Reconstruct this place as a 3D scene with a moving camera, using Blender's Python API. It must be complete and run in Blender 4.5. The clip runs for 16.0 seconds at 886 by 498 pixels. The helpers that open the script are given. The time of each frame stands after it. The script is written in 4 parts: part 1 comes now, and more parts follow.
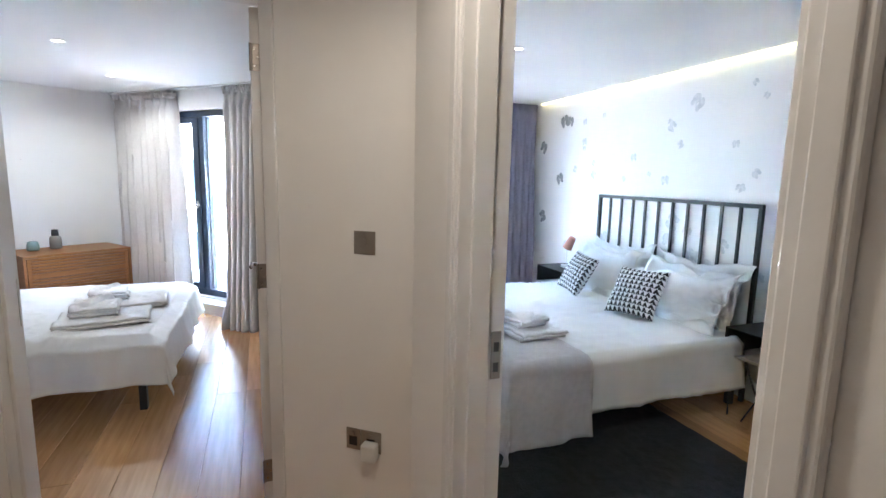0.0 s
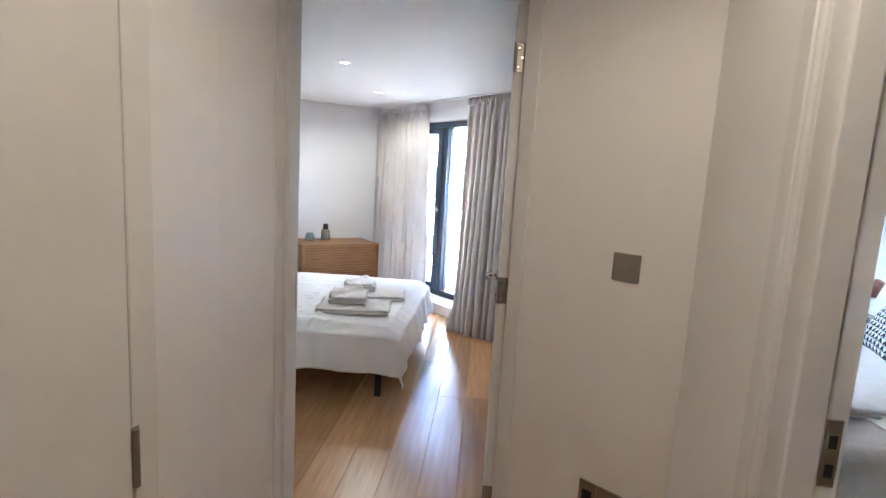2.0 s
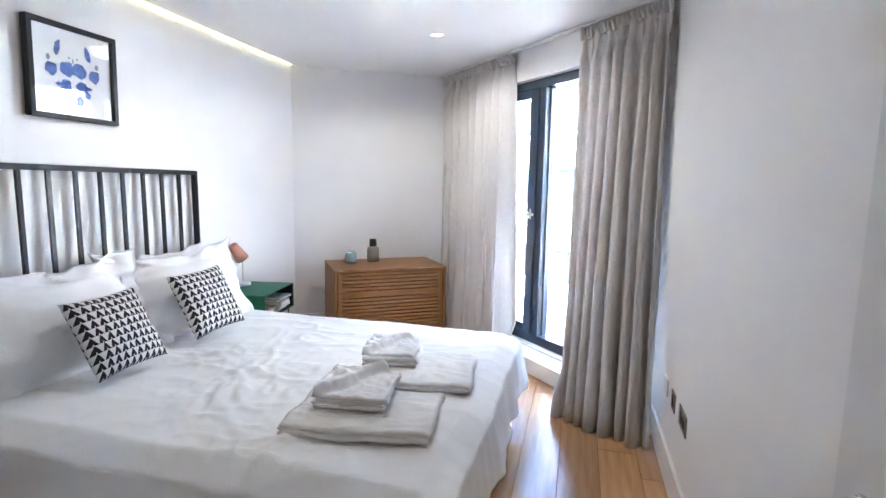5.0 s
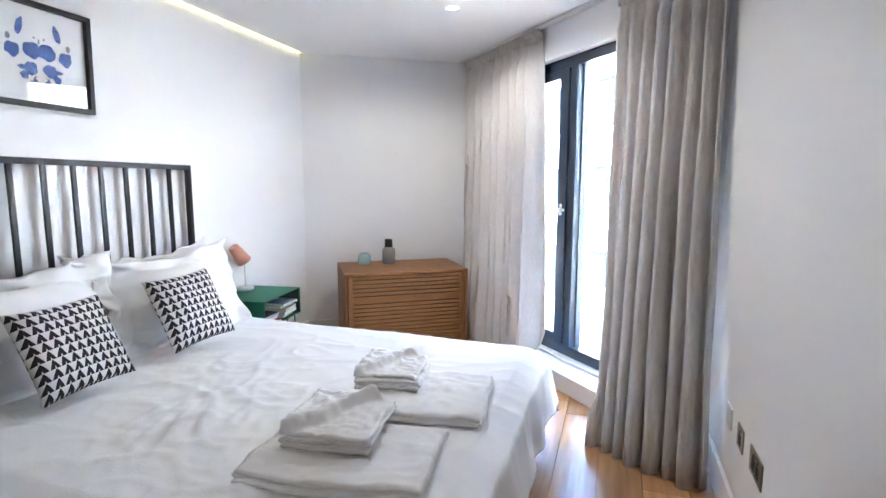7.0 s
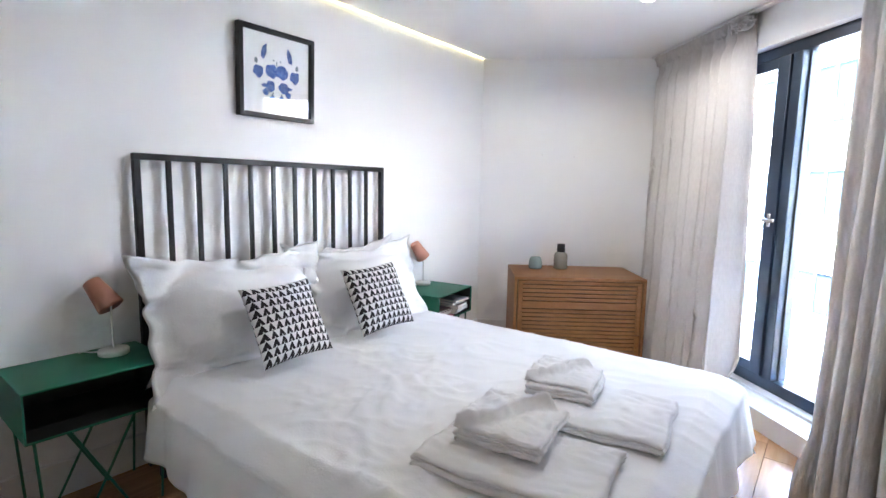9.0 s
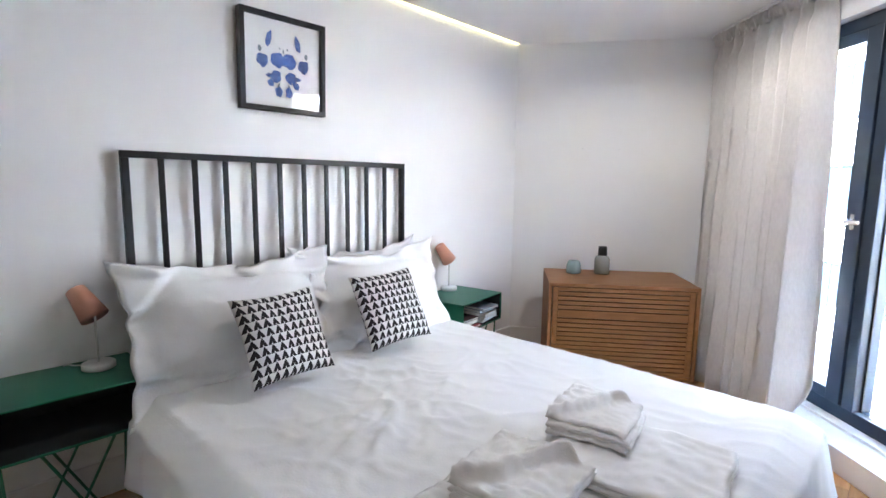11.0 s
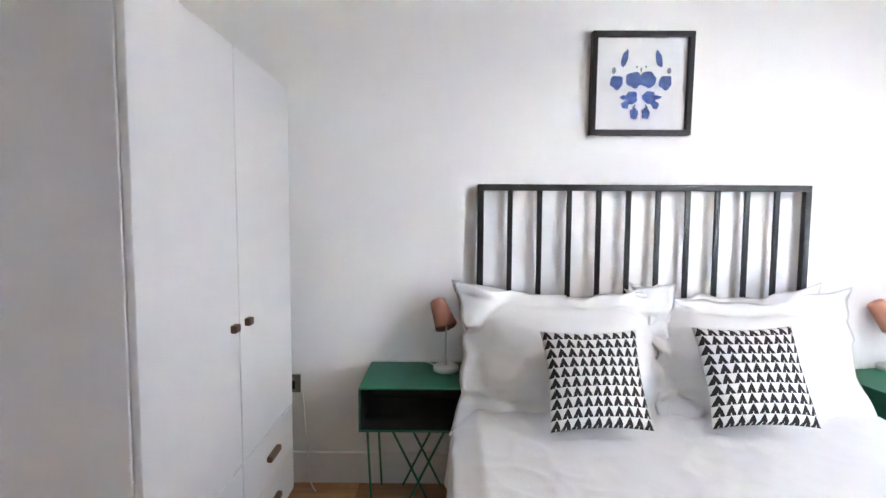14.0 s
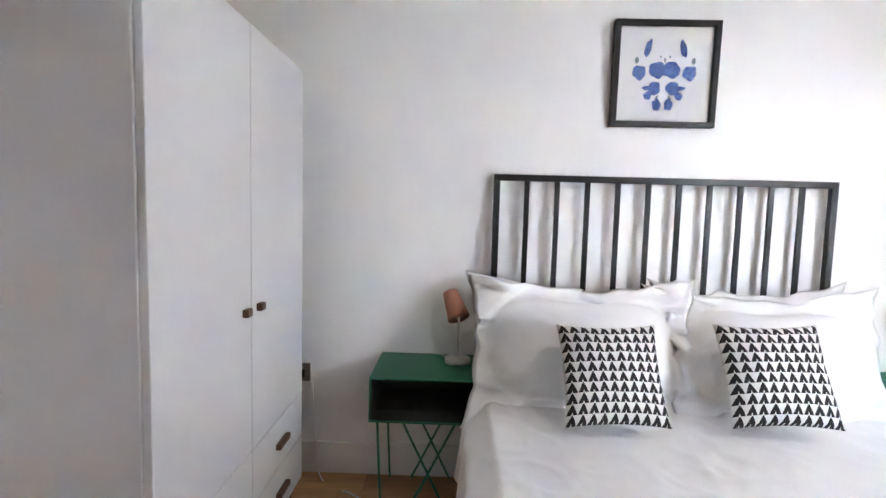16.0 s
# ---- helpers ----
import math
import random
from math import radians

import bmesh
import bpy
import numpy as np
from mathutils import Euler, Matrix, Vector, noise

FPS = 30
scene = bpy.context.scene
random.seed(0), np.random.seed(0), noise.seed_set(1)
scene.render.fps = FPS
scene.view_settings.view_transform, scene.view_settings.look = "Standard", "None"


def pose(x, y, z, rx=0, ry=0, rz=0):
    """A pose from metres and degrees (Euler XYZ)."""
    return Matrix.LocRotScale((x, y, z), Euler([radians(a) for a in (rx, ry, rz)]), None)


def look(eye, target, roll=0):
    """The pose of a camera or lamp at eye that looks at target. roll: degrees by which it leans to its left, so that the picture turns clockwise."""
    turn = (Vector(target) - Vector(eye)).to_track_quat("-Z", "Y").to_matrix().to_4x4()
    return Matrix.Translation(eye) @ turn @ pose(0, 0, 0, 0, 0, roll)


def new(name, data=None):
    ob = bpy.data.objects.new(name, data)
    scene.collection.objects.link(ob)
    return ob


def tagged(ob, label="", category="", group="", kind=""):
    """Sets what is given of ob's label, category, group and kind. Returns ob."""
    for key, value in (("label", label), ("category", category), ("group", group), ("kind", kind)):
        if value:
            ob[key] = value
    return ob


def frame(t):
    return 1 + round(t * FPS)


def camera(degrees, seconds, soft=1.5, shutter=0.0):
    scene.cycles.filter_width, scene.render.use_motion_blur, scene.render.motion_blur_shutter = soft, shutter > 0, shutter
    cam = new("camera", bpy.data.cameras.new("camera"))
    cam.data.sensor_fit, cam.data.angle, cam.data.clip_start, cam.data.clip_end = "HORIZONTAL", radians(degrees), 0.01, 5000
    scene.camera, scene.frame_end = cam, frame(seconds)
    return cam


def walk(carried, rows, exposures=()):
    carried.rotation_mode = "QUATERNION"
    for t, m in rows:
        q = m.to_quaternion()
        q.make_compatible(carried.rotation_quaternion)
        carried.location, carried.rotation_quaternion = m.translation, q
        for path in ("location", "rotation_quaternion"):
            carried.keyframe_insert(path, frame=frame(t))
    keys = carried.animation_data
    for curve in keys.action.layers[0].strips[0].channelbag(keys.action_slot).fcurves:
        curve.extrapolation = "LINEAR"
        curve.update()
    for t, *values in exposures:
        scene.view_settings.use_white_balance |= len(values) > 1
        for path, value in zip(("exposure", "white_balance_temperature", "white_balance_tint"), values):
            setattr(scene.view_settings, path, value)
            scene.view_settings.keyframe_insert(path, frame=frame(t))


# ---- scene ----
cam = camera(83.4, 16.0)
EXPOSURES = [(0, 6.2, 5500, 7), (0.7, 6.25, 5850, 9), (1.5, 6.2, 5900, 9), (2.5, 6.0, 5400, 7), (3.5, 5.95, 5050, 6), (4.2, 5.95, 5300, 8), (4.7, 5.97, 5650, 10), (7, 5.9, 5750, 10), (9, 5.92, 5800, 11),
             (11.5, 5.78, 5900, 11), (12.5, 5.95, 6000, 11), (13.5, 6.12, 6050, 12), (14.5, 6.1, 6050, 12), (15.2, 6.0, 6100, 12), (16, 5.98, 6100, 12)]
PATH = [
    (0, (0.115, 0.244, 1.498), (0.797, 2.102, 1.21), 1.2),
    (0.5, (0.038, 0.239, 1.494), (0.457, 2.179, 1.241), 1.7),
    (1, (0.006, 0.252, 1.491), (0.323, 2.209, 1.223), 1.9),
    (1.5, (0.003, 0.321, 1.482), (0.227, 2.283, 1.166), 2.6),
    (2, (0.022, 0.488, 1.486), (-0.133, 2.463, 1.212), 3.3),
    (2.5, (0.007, 0.735, 1.448), (-0.426, 2.666, 1.158), 3.4),
    (3, (-0.041, 1.073, 1.443), (-0.539, 2.994, 1.196), 2.4),
    (3.5, (-0.051, 1.482, 1.424), (-0.707, 3.359, 1.206), 1.4),
    (4, (-0.096, 1.821, 1.399), (-0.8, 3.683, 1.203), 2.9),
    (4.5, (-0.167, 2.123, 1.391), (-0.635, 4.054, 1.16), 1.9),
    (4.7, (-0.173, 2.251, 1.365), (-0.67, 4.172, 1.115), 1.5),
    (6.8, (-0.166, 2.815, 1.316), (-0.738, 4.714, 1.055), -0.3),
    (7, (-0.178, 2.814, 1.295), (-0.829, 4.688, 1.045), 0.1),
    (7.5, (-0.217, 2.787, 1.306), (-1.041, 4.596, 1.085), 0.9),
    (8, (-0.205, 2.797, 1.305), (-1.192, 4.521, 1.076), 1.0),
    (8.5, (-0.223, 2.794, 1.299), (-1.334, 4.439, 1.061), 1.1),
    (9, (-0.229, 2.804, 1.292), (-1.456, 4.365, 1.048), 1.1),
    (9.2, (-0.224, 2.815, 1.311), (-1.477, 4.354, 1.064), 1.8),
    (11.3, (-0.36, 3.175, 1.3), (-1.778, 4.562, 1.049), 0.2),
    (11.5, (-0.408, 3.224, 1.284), (-1.949, 4.483, 1.078), 0.6),
    (12, (-0.449, 3.362, 1.277), (-2.286, 4.122, 1.058), 2.5),
    (12.5, (-0.46, 3.414, 1.269), (-2.424, 3.772, 1.162), -0.5),
    (13, (-0.382, 3.477, 1.252), (-2.379, 3.42, 1.151), 1.1),
    (13.5, (-0.336, 3.51, 1.27), (-2.327, 3.383, 1.127), 0.2),
    (14, (-0.346, 3.525, 1.286), (-2.341, 3.513, 1.141), 0.3),
    (14.5, (-0.32, 3.63, 1.323), (-2.252, 4.127, 1.183), 0.7),
    (15, (-0.3, 3.669, 1.315), (-2.168, 4.371, 1.184), -0.2),
    (15.5, (-0.308, 3.611, 1.28), (-2.26, 4.034, 1.173), -0.0),
    (16, (-0.38, 3.497, 1.258), (-2.373, 3.454, 1.096), 1.5),
]
walk(cam, [(t, look(eye, target, roll)) for t, eye, target, roll in PATH], EXPOSURES)

# ---- world and large lights ----
world = bpy.data.worlds.new("daylight_sky")
scene.world = world
world.use_nodes = True
wn = world.node_tree.nodes
sky = wn.new("ShaderNodeTexSky")
sky.sky_type, sky.sun_disc = "NISHITA", False
sky.sun_elevation, sky.sun_rotation = radians(38), radians(222)
world.node_tree.links.new(sky.outputs[0], wn["Background"].inputs[0])
wn["Background"].inputs[1].default_value = 0.15
sun = new("sun", bpy.data.lights.new("sun", "SUN"))
sun.data.energy, sun.data.angle, sun.data.color = 4.0, radians(0.5), (1, 0.97, 0.93)
sun.matrix_world = look((-10.0, -11.0, 11.6), (0, 0, 0))       # behind the house: it lights the facade across the court

CEIL = 2.36
WALLX = -2.64          # headboard wall of the first bedroom
A = (WALLX, 6.37)      # corner of headboard wall and slanted back wall
B = (-1.45, 7.14)      # corner of back wall and window wall
C = (0.30, 5.39)       # corner of window wall and east wall


# ---- materials ----
def material(name, base, rough=0.6, metal=0.0, second=None, scale=8.0, amount=0.3, bump=0.0, bump_scale=60.0, sheen=0.0, stretch=(1, 1, 1)):
    m = bpy.data.materials.new(name)
    m.use_nodes = True
    n, l = m.node_tree.nodes, m.node_tree.links
    p = n["Principled BSDF"]
    p.inputs["Roughness"].default_value, p.inputs["Metallic"].default_value = rough, metal
    if sheen:
        p.inputs["Sheen Weight"].default_value = sheen
    tc, mp = n.new("ShaderNodeTexCoord"), n.new("ShaderNodeMapping")
    mp.inputs["Scale"].default_value = stretch
    l.new(tc.outputs["Object"], mp.inputs[0])
    second = second or tuple(c * 0.88 for c in base)
    big, ramp = n.new("ShaderNodeTexNoise"), n.new("ShaderNodeMapRange")
    big.inputs["Scale"].default_value, big.inputs["Detail"].default_value = scale, 6
    l.new(mp.outputs[0], big.inputs[0])
    ramp.inputs[1].default_value, ramp.inputs[2].default_value = 0.35, 0.7
    ramp.inputs[3].default_value, ramp.inputs[4].default_value = 0, amount
    l.new(big.outputs[0], ramp.inputs[0])
    mix = n.new("ShaderNodeMix")
    mix.data_type = "RGBA"
    mix.inputs[6].default_value, mix.inputs[7].default_value = (*base, 1), (*second, 1)
    l.new(ramp.outputs[0], mix.inputs[0])
    l.new(mix.outputs[2], p.inputs["Base Color"])
    if bump:
        fine, b = n.new("ShaderNodeTexNoise"), n.new("ShaderNodeBump")
        fine.inputs["Scale"].default_value, fine.inputs["Detail"].default_value = bump_scale, 4
        l.new(mp.outputs[0], fine.inputs[0])
        l.new(fine.outputs[0], b.inputs["Height"])
        b.inputs["Strength"].default_value, b.inputs["Distance"].default_value = bump, 0.004
        l.new(b.outputs[0], p.inputs["Normal"])
    return m


def glow(name, colour, strength):
    m = bpy.data.materials.new(name)
    m.use_nodes = True
    p = m.node_tree.nodes["Principled BSDF"]
    p.inputs["Base Color"].default_value = (*colour, 1)
    p.inputs["Emission Color"].default_value, p.inputs["Emission Strength"].default_value = (*colour, 1), strength
    return m


def glass(name, colour=(1, 1, 1), rough=0.0):
    m = bpy.data.materials.new(name)
    m.use_nodes = True
    p = m.node_tree.nodes["Principled BSDF"]
    p.inputs["Base Color"].default_value, p.inputs["Roughness"].default_value = (*colour, 1), rough
    p.inputs["Transmission Weight"].default_value, p.inputs["IOR"].default_value = 1, 1.45
    return m


def thin_glazing(name):
    """Picture glazing: clear, with a clean reflection on top."""
    m = bpy.data.materials.new(name)
    m.use_nodes = True
    n, l = m.node_tree.nodes, m.node_tree.links
    n.remove(n["Principled BSDF"])
    mix, see, gloss, fr = n.new("ShaderNodeMixShader"), n.new("ShaderNodeBsdfTransparent"), n.new("ShaderNodeBsdfGlossy"), n.new("ShaderNodeValue")
    gloss.inputs["Roughness"].default_value = 0.01
    fr.outputs[0].default_value = 0.05
    l.new(fr.outputs[0], mix.inputs[0])
    l.new(see.outputs[0], mix.inputs[1])
    l.new(gloss.outputs[0], mix.inputs[2])
    l.new(mix.outputs[0], n["Material Output"].inputs[0])
    return m


PAINT = material("wall_paint", (0.88, 0.87, 0.86), 0.55, second=(0.85, 0.84, 0.83), scale=1.5, bump=0.12, bump_scale=180)
CEILING = material("ceiling_paint", (0.88, 0.88, 0.88), 0.6, bump=0.08, bump_scale=150, scale=1.0)
GLOSS = material("white_gloss_paint", (0.82, 0.81, 0.80), 0.28, scale=3, bump=0.05, bump_scale=40)
SATIN = material("white_satin_paint", (0.80, 0.795, 0.79), 0.58, scale=3, bump=0.05, bump_scale=40)
OAK = material("oak_floor", (0.36, 0.20, 0.095), 0.30, second=(0.22, 0.115, 0.05), scale=5, amount=0.8, bump=0.10, bump_scale=30, stretch=(8, 0.6, 8))
DRESSER = material("oak_veneer", (0.265, 0.115, 0.031), 0.5, second=(0.190, 0.074, 0.019), scale=6, amount=0.8, bump=0.1, bump_scale=30, stretch=(1, 6, 10))
BLACK = material("black_steel", (0.009, 0.0095, 0.011), 0.5, scale=20, bump=0.05, bump_scale=120)
FRAME = material("window_aluminium", (0.030, 0.048, 0.080), 0.35, scale=10, bump=0.03)
STEEL = material("satin_steel", (0.66, 0.64, 0.62), 0.24, metal=1.0, scale=30)
LINEN = material("white_cotton", (0.84, 0.84, 0.84), 0.85, scale=6, second=(0.81, 0.81, 0.815), bump=0.25, bump_scale=140, sheen=0.2)
TOWEL = material("white_terry", (0.83, 0.825, 0.82), 0.95, scale=20, bump=0.35, bump_scale=300, sheen=0.4)
CURTAIN = material("linen_curtain", (0.71, 0.675, 0.645), 0.9, second=(0.60, 0.565, 0.535), scale=90, amount=0.5, bump=0.5, bump_scale=160, sheen=0.2, stretch=(1, 1, 0.3))
cn, cl = CURTAIN.node_tree.nodes, CURTAIN.node_tree.links
lit, through_cloth = cn.new("ShaderNodeMixShader"), cn.new("ShaderNodeBsdfTranslucent")      # linen lets some daylight through
cl.new(cn["Principled BSDF"].inputs["Base Color"].links[0].from_socket, through_cloth.inputs[0])
lit.inputs[0].default_value = 0.16
cl.new(cn["Principled BSDF"].outputs[0], lit.inputs[1])
cl.new(through_cloth.outputs[0], lit.inputs[2])
cl.new(lit.outputs[0], cn["Material Output"].inputs[0])
GREEN = material("green_lacquer_steel", (0.004, 0.125, 0.066), 0.46, second=(0.003, 0.105, 0.055), scale=14, bump=0.03)
COPPER = material("copper_pink_shade", (0.62, 0.29, 0.20), 0.42, second=(0.56, 0.25, 0.17), scale=12)
PALE = material("pale_grey_lacquer", (0.66, 0.65, 0.63), 0.4)
PLATE = material("brushed_nickel", (0.34, 0.31, 0.28), 0.38, metal=0.9, scale=40, amount=0.5, stretch=(1, 1, 10))
LED = glow("warm_led_strip", (1.0, 0.84, 0.36), 0.048)
SPOTGLOW = glow("downlight_lens", (1.0, 0.93, 0.80), 0.3)
CLEAR = glass("window_glass")


# ---- building helpers ----
def part(name, bm, mat, parent=None, label="", smooth=False):
    me = bpy.data.meshes.new(name)
    bm.normal_update()
    bm.to_mesh(me)
    bm.free()
    me.materials.append(mat)
    if smooth:
        for f in me.polygons:
            f.use_smooth = True
    ob = new(name, me)
    if parent:
        ob.parent = parent
    if label:
        ob["label"] = label
    return ob


def empty(name, m=None):
    ob = new(name)
    ob.empty_display_size = 0.1
    if m:
        ob.matrix_world = m
    return ob


def box(lo, hi, bevel=0.0, m=None, seg=2, bm=None):
    b = bmesh.new()
    bmesh.ops.create_cube(b, size=1)
    for v in b.verts:
        v.co = Vector([l + (c + 0.5) * (h - l) for c, l, h in zip(v.co, lo, hi)])
    if bevel:
        bmesh.ops.bevel(b, geom=b.edges[:], offset=bevel, segments=seg, affect="EDGES", profile=0.5)
    if m:
        b.transform(m)
    return joined(bm, b)


def joined(bm, b):
    if bm is None:
        return b
    me = bpy.data.meshes.new("tmp")
    b.to_mesh(me)
    b.free()
    bm.from_mesh(me)
    bpy.data.meshes.remove(me)
    return bm


def tube(p, q, r, r2=None, sides=16, bm=None, bevel=0.0):
    """A round bar from p to q."""
    b = bmesh.new()
    p, q = Vector(p), Vector(q)
    bmesh.ops.create_cone(b, cap_ends=True, segments=sides, radius1=r, radius2=r if r2 is None else r2, depth=(q - p).length)
    if bevel:
        bmesh.ops.bevel(b, geom=[e for e in b.edges if len(e.link_faces) == 2 and e.calc_face_angle() > 1], offset=bevel, segments=2, affect="EDGES")
    b.transform(Matrix.Translation((p + q) / 2) @ (q - p).to_track_quat("Z", "Y").to_matrix().to_4x4())
    return joined(bm, b)


def square_bar(p, q, w, bm=None, d=None):
    p, q = Vector(p), Vector(q)
    b = box((-w / 2, -(d or w) / 2, 0), (w / 2, (d or w) / 2, (q - p).length), 0.0015, seg=1)
    b.transform(Matrix.Translation(p) @ (q - p).to_track_quat("Z", "Y").to_matrix().to_4x4())
    return joined(bm, b)


def shell(bm, thickness):
    """Give a sheet its thickness."""
    bm.normal_update()
    bmesh.ops.solidify(bm, geom=bm.faces[:], thickness=thickness)
    bmesh.ops.recalc_face_normals(bm, faces=bm.faces[:])


def turned(profile, sides=32, bm=None):
    """A body turned round z from (radius, height) pairs."""
    b = bmesh.new()
    rings = [[b.verts.new((r * math.cos(2 * math.pi * i / sides), r * math.sin(2 * math.pi * i / sides), z)) for i in range(sides)] for r, z in profile]
    for lo, hi in zip(rings, rings[1:]):
        for i in range(sides):
            b.faces.new((lo[i], lo[(i + 1) % sides], hi[(i + 1) % sides], hi[i]))
    b.faces.new(rings[0][::-1])
    b.faces.new(rings[-1])
    return joined(bm, b)


def prism(corners, z0, z1, bevel=0.0):
    b = bmesh.new()
    f = b.faces.new([b.verts.new((x, y, z0)) for x, y in corners])
    up = bmesh.ops.extrude_face_region(b, geom=[f])["geom"]
    bmesh.ops.translate(b, verts=[v for v in up if isinstance(v, bmesh.types.BMVert)], vec=(0, 0, z1 - z0))
    bmesh.ops.recalc_face_normals(b, faces=b.faces[:])
    if bevel:
        bmesh.ops.bevel(b, geom=b.edges[:], offset=bevel, segments=2, affect="EDGES")
    return b


def along(p, q, z=0.0):
    """Local axes: x from p to q in plan, y to the left of it, z up."""
    return Matrix.Translation((p[0], p[1], z)) @ Matrix.Rotation(math.atan2(q[1] - p[1], q[0] - p[0]), 4, "Z")


def wall(name, p, q, label, thick=0.12, z0=0.0, z1=None, holes=(), mat=None, ends=(0.0, 0.0)):
    """A wall whose room face runs from p to q; its thickness lies to the right of that. holes: (from, to, bottom, top) along it."""
    z1 = CEIL if z1 is None else z1
    length = math.hypot(q[0] - p[0], q[1] - p[1])
    bm, at = bmesh.new(), -ends[0]
    m = along(p, q)
    for a, b, lo, hi in holes:
        box((at, -thick, z0), (a, 0, z1), m=m, bm=bm)
        if lo > z0:
            box((a, -thick, z0), (b, 0, lo), m=m, bm=bm)
        if hi < z1:
            box((a, -thick, hi), (b, 0, z1), m=m, bm=bm)
        at = b
    if length + ends[1] - at > 0.001:
        box((at, -thick, z0), (length + ends[1], 0, z1), m=m, bm=bm)
    return tagged(part(name, bm, mat or PAINT), label, "wall", kind="structure")


# ---- setting ----
OUTLINE = [(-2.80, -1.66), (3.42, -1.66), (3.42, 5.86), (0.50, 5.86), (0.50, 5.56), (-1.26, 7.32), (-1.52, 7.26), (-2.80, 6.42)]
tagged(part("floor", prism(OUTLINE, -0.14, -0.012), OAK), "oak plank floor, oiled, running through the flat", "floor", kind="structure")
tagged(part("ceiling", prism(OUTLINE, CEIL, CEIL + 0.12), CEILING), "smooth white painted plaster ceiling", "ceiling", kind="structure")
wall("wall_west", A, (WALLX, 2.12), "smooth white painted headboard wall", ends=(0.1, 0.1))
wall("wall_northwest", B, A, "smooth white painted slanted back wall", ends=(0.1, 0.0))
wall("wall_window", C, B, "white painted window wall above a low upstand", thick=0.25, holes=[(0.22, 2.08, 0.13, 2.14)], ends=(0.1, 0.1))
EAST = ((0.268, 2.30), (0.285, 5.40))
wall("wall_east", *EAST, "smooth white painted side wall with a double socket", ends=(0, 0.05))
DOOR = (-0.697, 0.134)
wall("wall_south", (WALLX, 2.32), (DOOR[1], 2.32), "white painted wall with the bedroom doorway", thick=0.14, holes=[(DOOR[0] - WALLX, DOOR[1] - WALLX, 0, 2.13)], ends=(0.1, 0))
wall("wall_south_return", (0.136, 2.352), (0.33, 2.352), "white painted wall behind the open door", thick=0.03)
# hall
wall("wall_hall_switch", (0.66, 1.88), (0.133, 2.296), "white painted hall wall with a light switch", thick=0.06, ends=(0, 0))
wall("wall_hall_east", (0.613, -1.5), (0.613, 1.90), "white painted hall wall with the second bedroom's doorway", thick=0.132, holes=[(1.5 + 0.59, 1.5 + 1.475, 0, 2.13)])
wall("wall_hall_west", (-0.697, 2.19), (-0.645, 1.69), "white painted hall wall beside the doorway", thick=0.10)
wall("wall_hall_corner", (-0.645, 1.69), (-0.545, 1.26), "white painted narrow hall wall", thick=0.10)
wall("wall_hall_cupboard", (-0.545, 1.26), (-0.50, -1.5), "white painted hall wall with a closed door", thick=0.10)
wall("wall_hall_south", (-0.7, -1.5), (4.0, -1.5), "plain white wall closing the hall")
# second bedroom
wall("wall_second_east", (3.27, -1.5), (3.27, 5.7), "white patterned wallpaper with grey butterflies")
wall("wall_second_north", (3.4, 5.65), (0.42, 5.65), "white wall with a tall window", thick=0.2, holes=[(1.35, 1.95, 0.13, 2.14)])
wall("wall_second_west", (0.44, 5.65), (0.44, 2.4), "plain white wall of the second bedroom", thick=0.10)


# ---- setting: trim, doors, window ----
def skirting(p, q, name="baseboard"):
    length = math.hypot(q[0] - p[0], q[1] - p[1])
    bm = box((0, 0, 0), (length, 0.016, 0.15), 0.003, m=along(p, q))
    return tagged(part(name, bm, GLOSS), "white gloss painted skirting board", "skirting", kind="structure")


skirting(A, (WALLX, 2.33))
skirting(B, A)
skirting((0.2685, 2.40), EAST[1])
skirting((WALLX, 2.32), (DOOR[0] - 0.07, 2.32))
skirting((3.27, -1.4), (3.27, 5.6))

# bedroom doorway: lining, stops, architrave, hinges
lining = tagged(empty("door_frame"), "white painted wooden door lining and architrave", "door frame", kind="structure")
part("jamb", box((DOOR[0], 2.14, 0), (DOOR[0] + 0.012, 2.34, 2.13), 0.002), SATIN, lining)
part("jamb", box((DOOR[1], 2.295, 0), (DOOR[1] + 0.012, 2.335, 2.13), 0.002), SATIN, lining)
part("architrave", box((0.612, 0.0, 0), (0.672, 0.013, 2.17), 0.004, m=along((0.66, 1.88), (0.115, 2.31))), SATIN, lining)
part("head", box((DOOR[0], 2.14, 2.115), (DOOR[1], 2.335, 2.132), 0.002), SATIN, lining)
part("stop", box((DOOR[0] + 0.012, 2.20, 0), (DOOR[0] + 0.026, 2.285, 2.115), 0.003), SATIN, lining)
part("architrave", box((DOOR[0] - 0.065, 2.32, 0), (DOOR[0] - 0.001, 2.338, 2.19), 0.004), SATIN, lining)
part("architrave", box((DOOR[0] - 0.065, 2.32, 2.134), (0.28, 2.337, 2.20), 0.004), SATIN, lining)
part("architrave", box((DOOR[0] - 0.05, 2.165, 0), (DOOR[0] + 0.001, 2.18, 2.18), 0.004), SATIN, lining)
strike = part("strike_plate", box((DOOR[0] + 0.010, 2.292, 0.95), (DOOR[0] + 0.0145, 2.322, 1.12), 0.002), STEEL, lining, "satin steel strike plate")

leaf_m = along((0.092, 2.340), (0.116, 3.095))
leaf = tagged(empty("door_1", leaf_m), "white painted flush door standing wide open", "door", kind="structure")


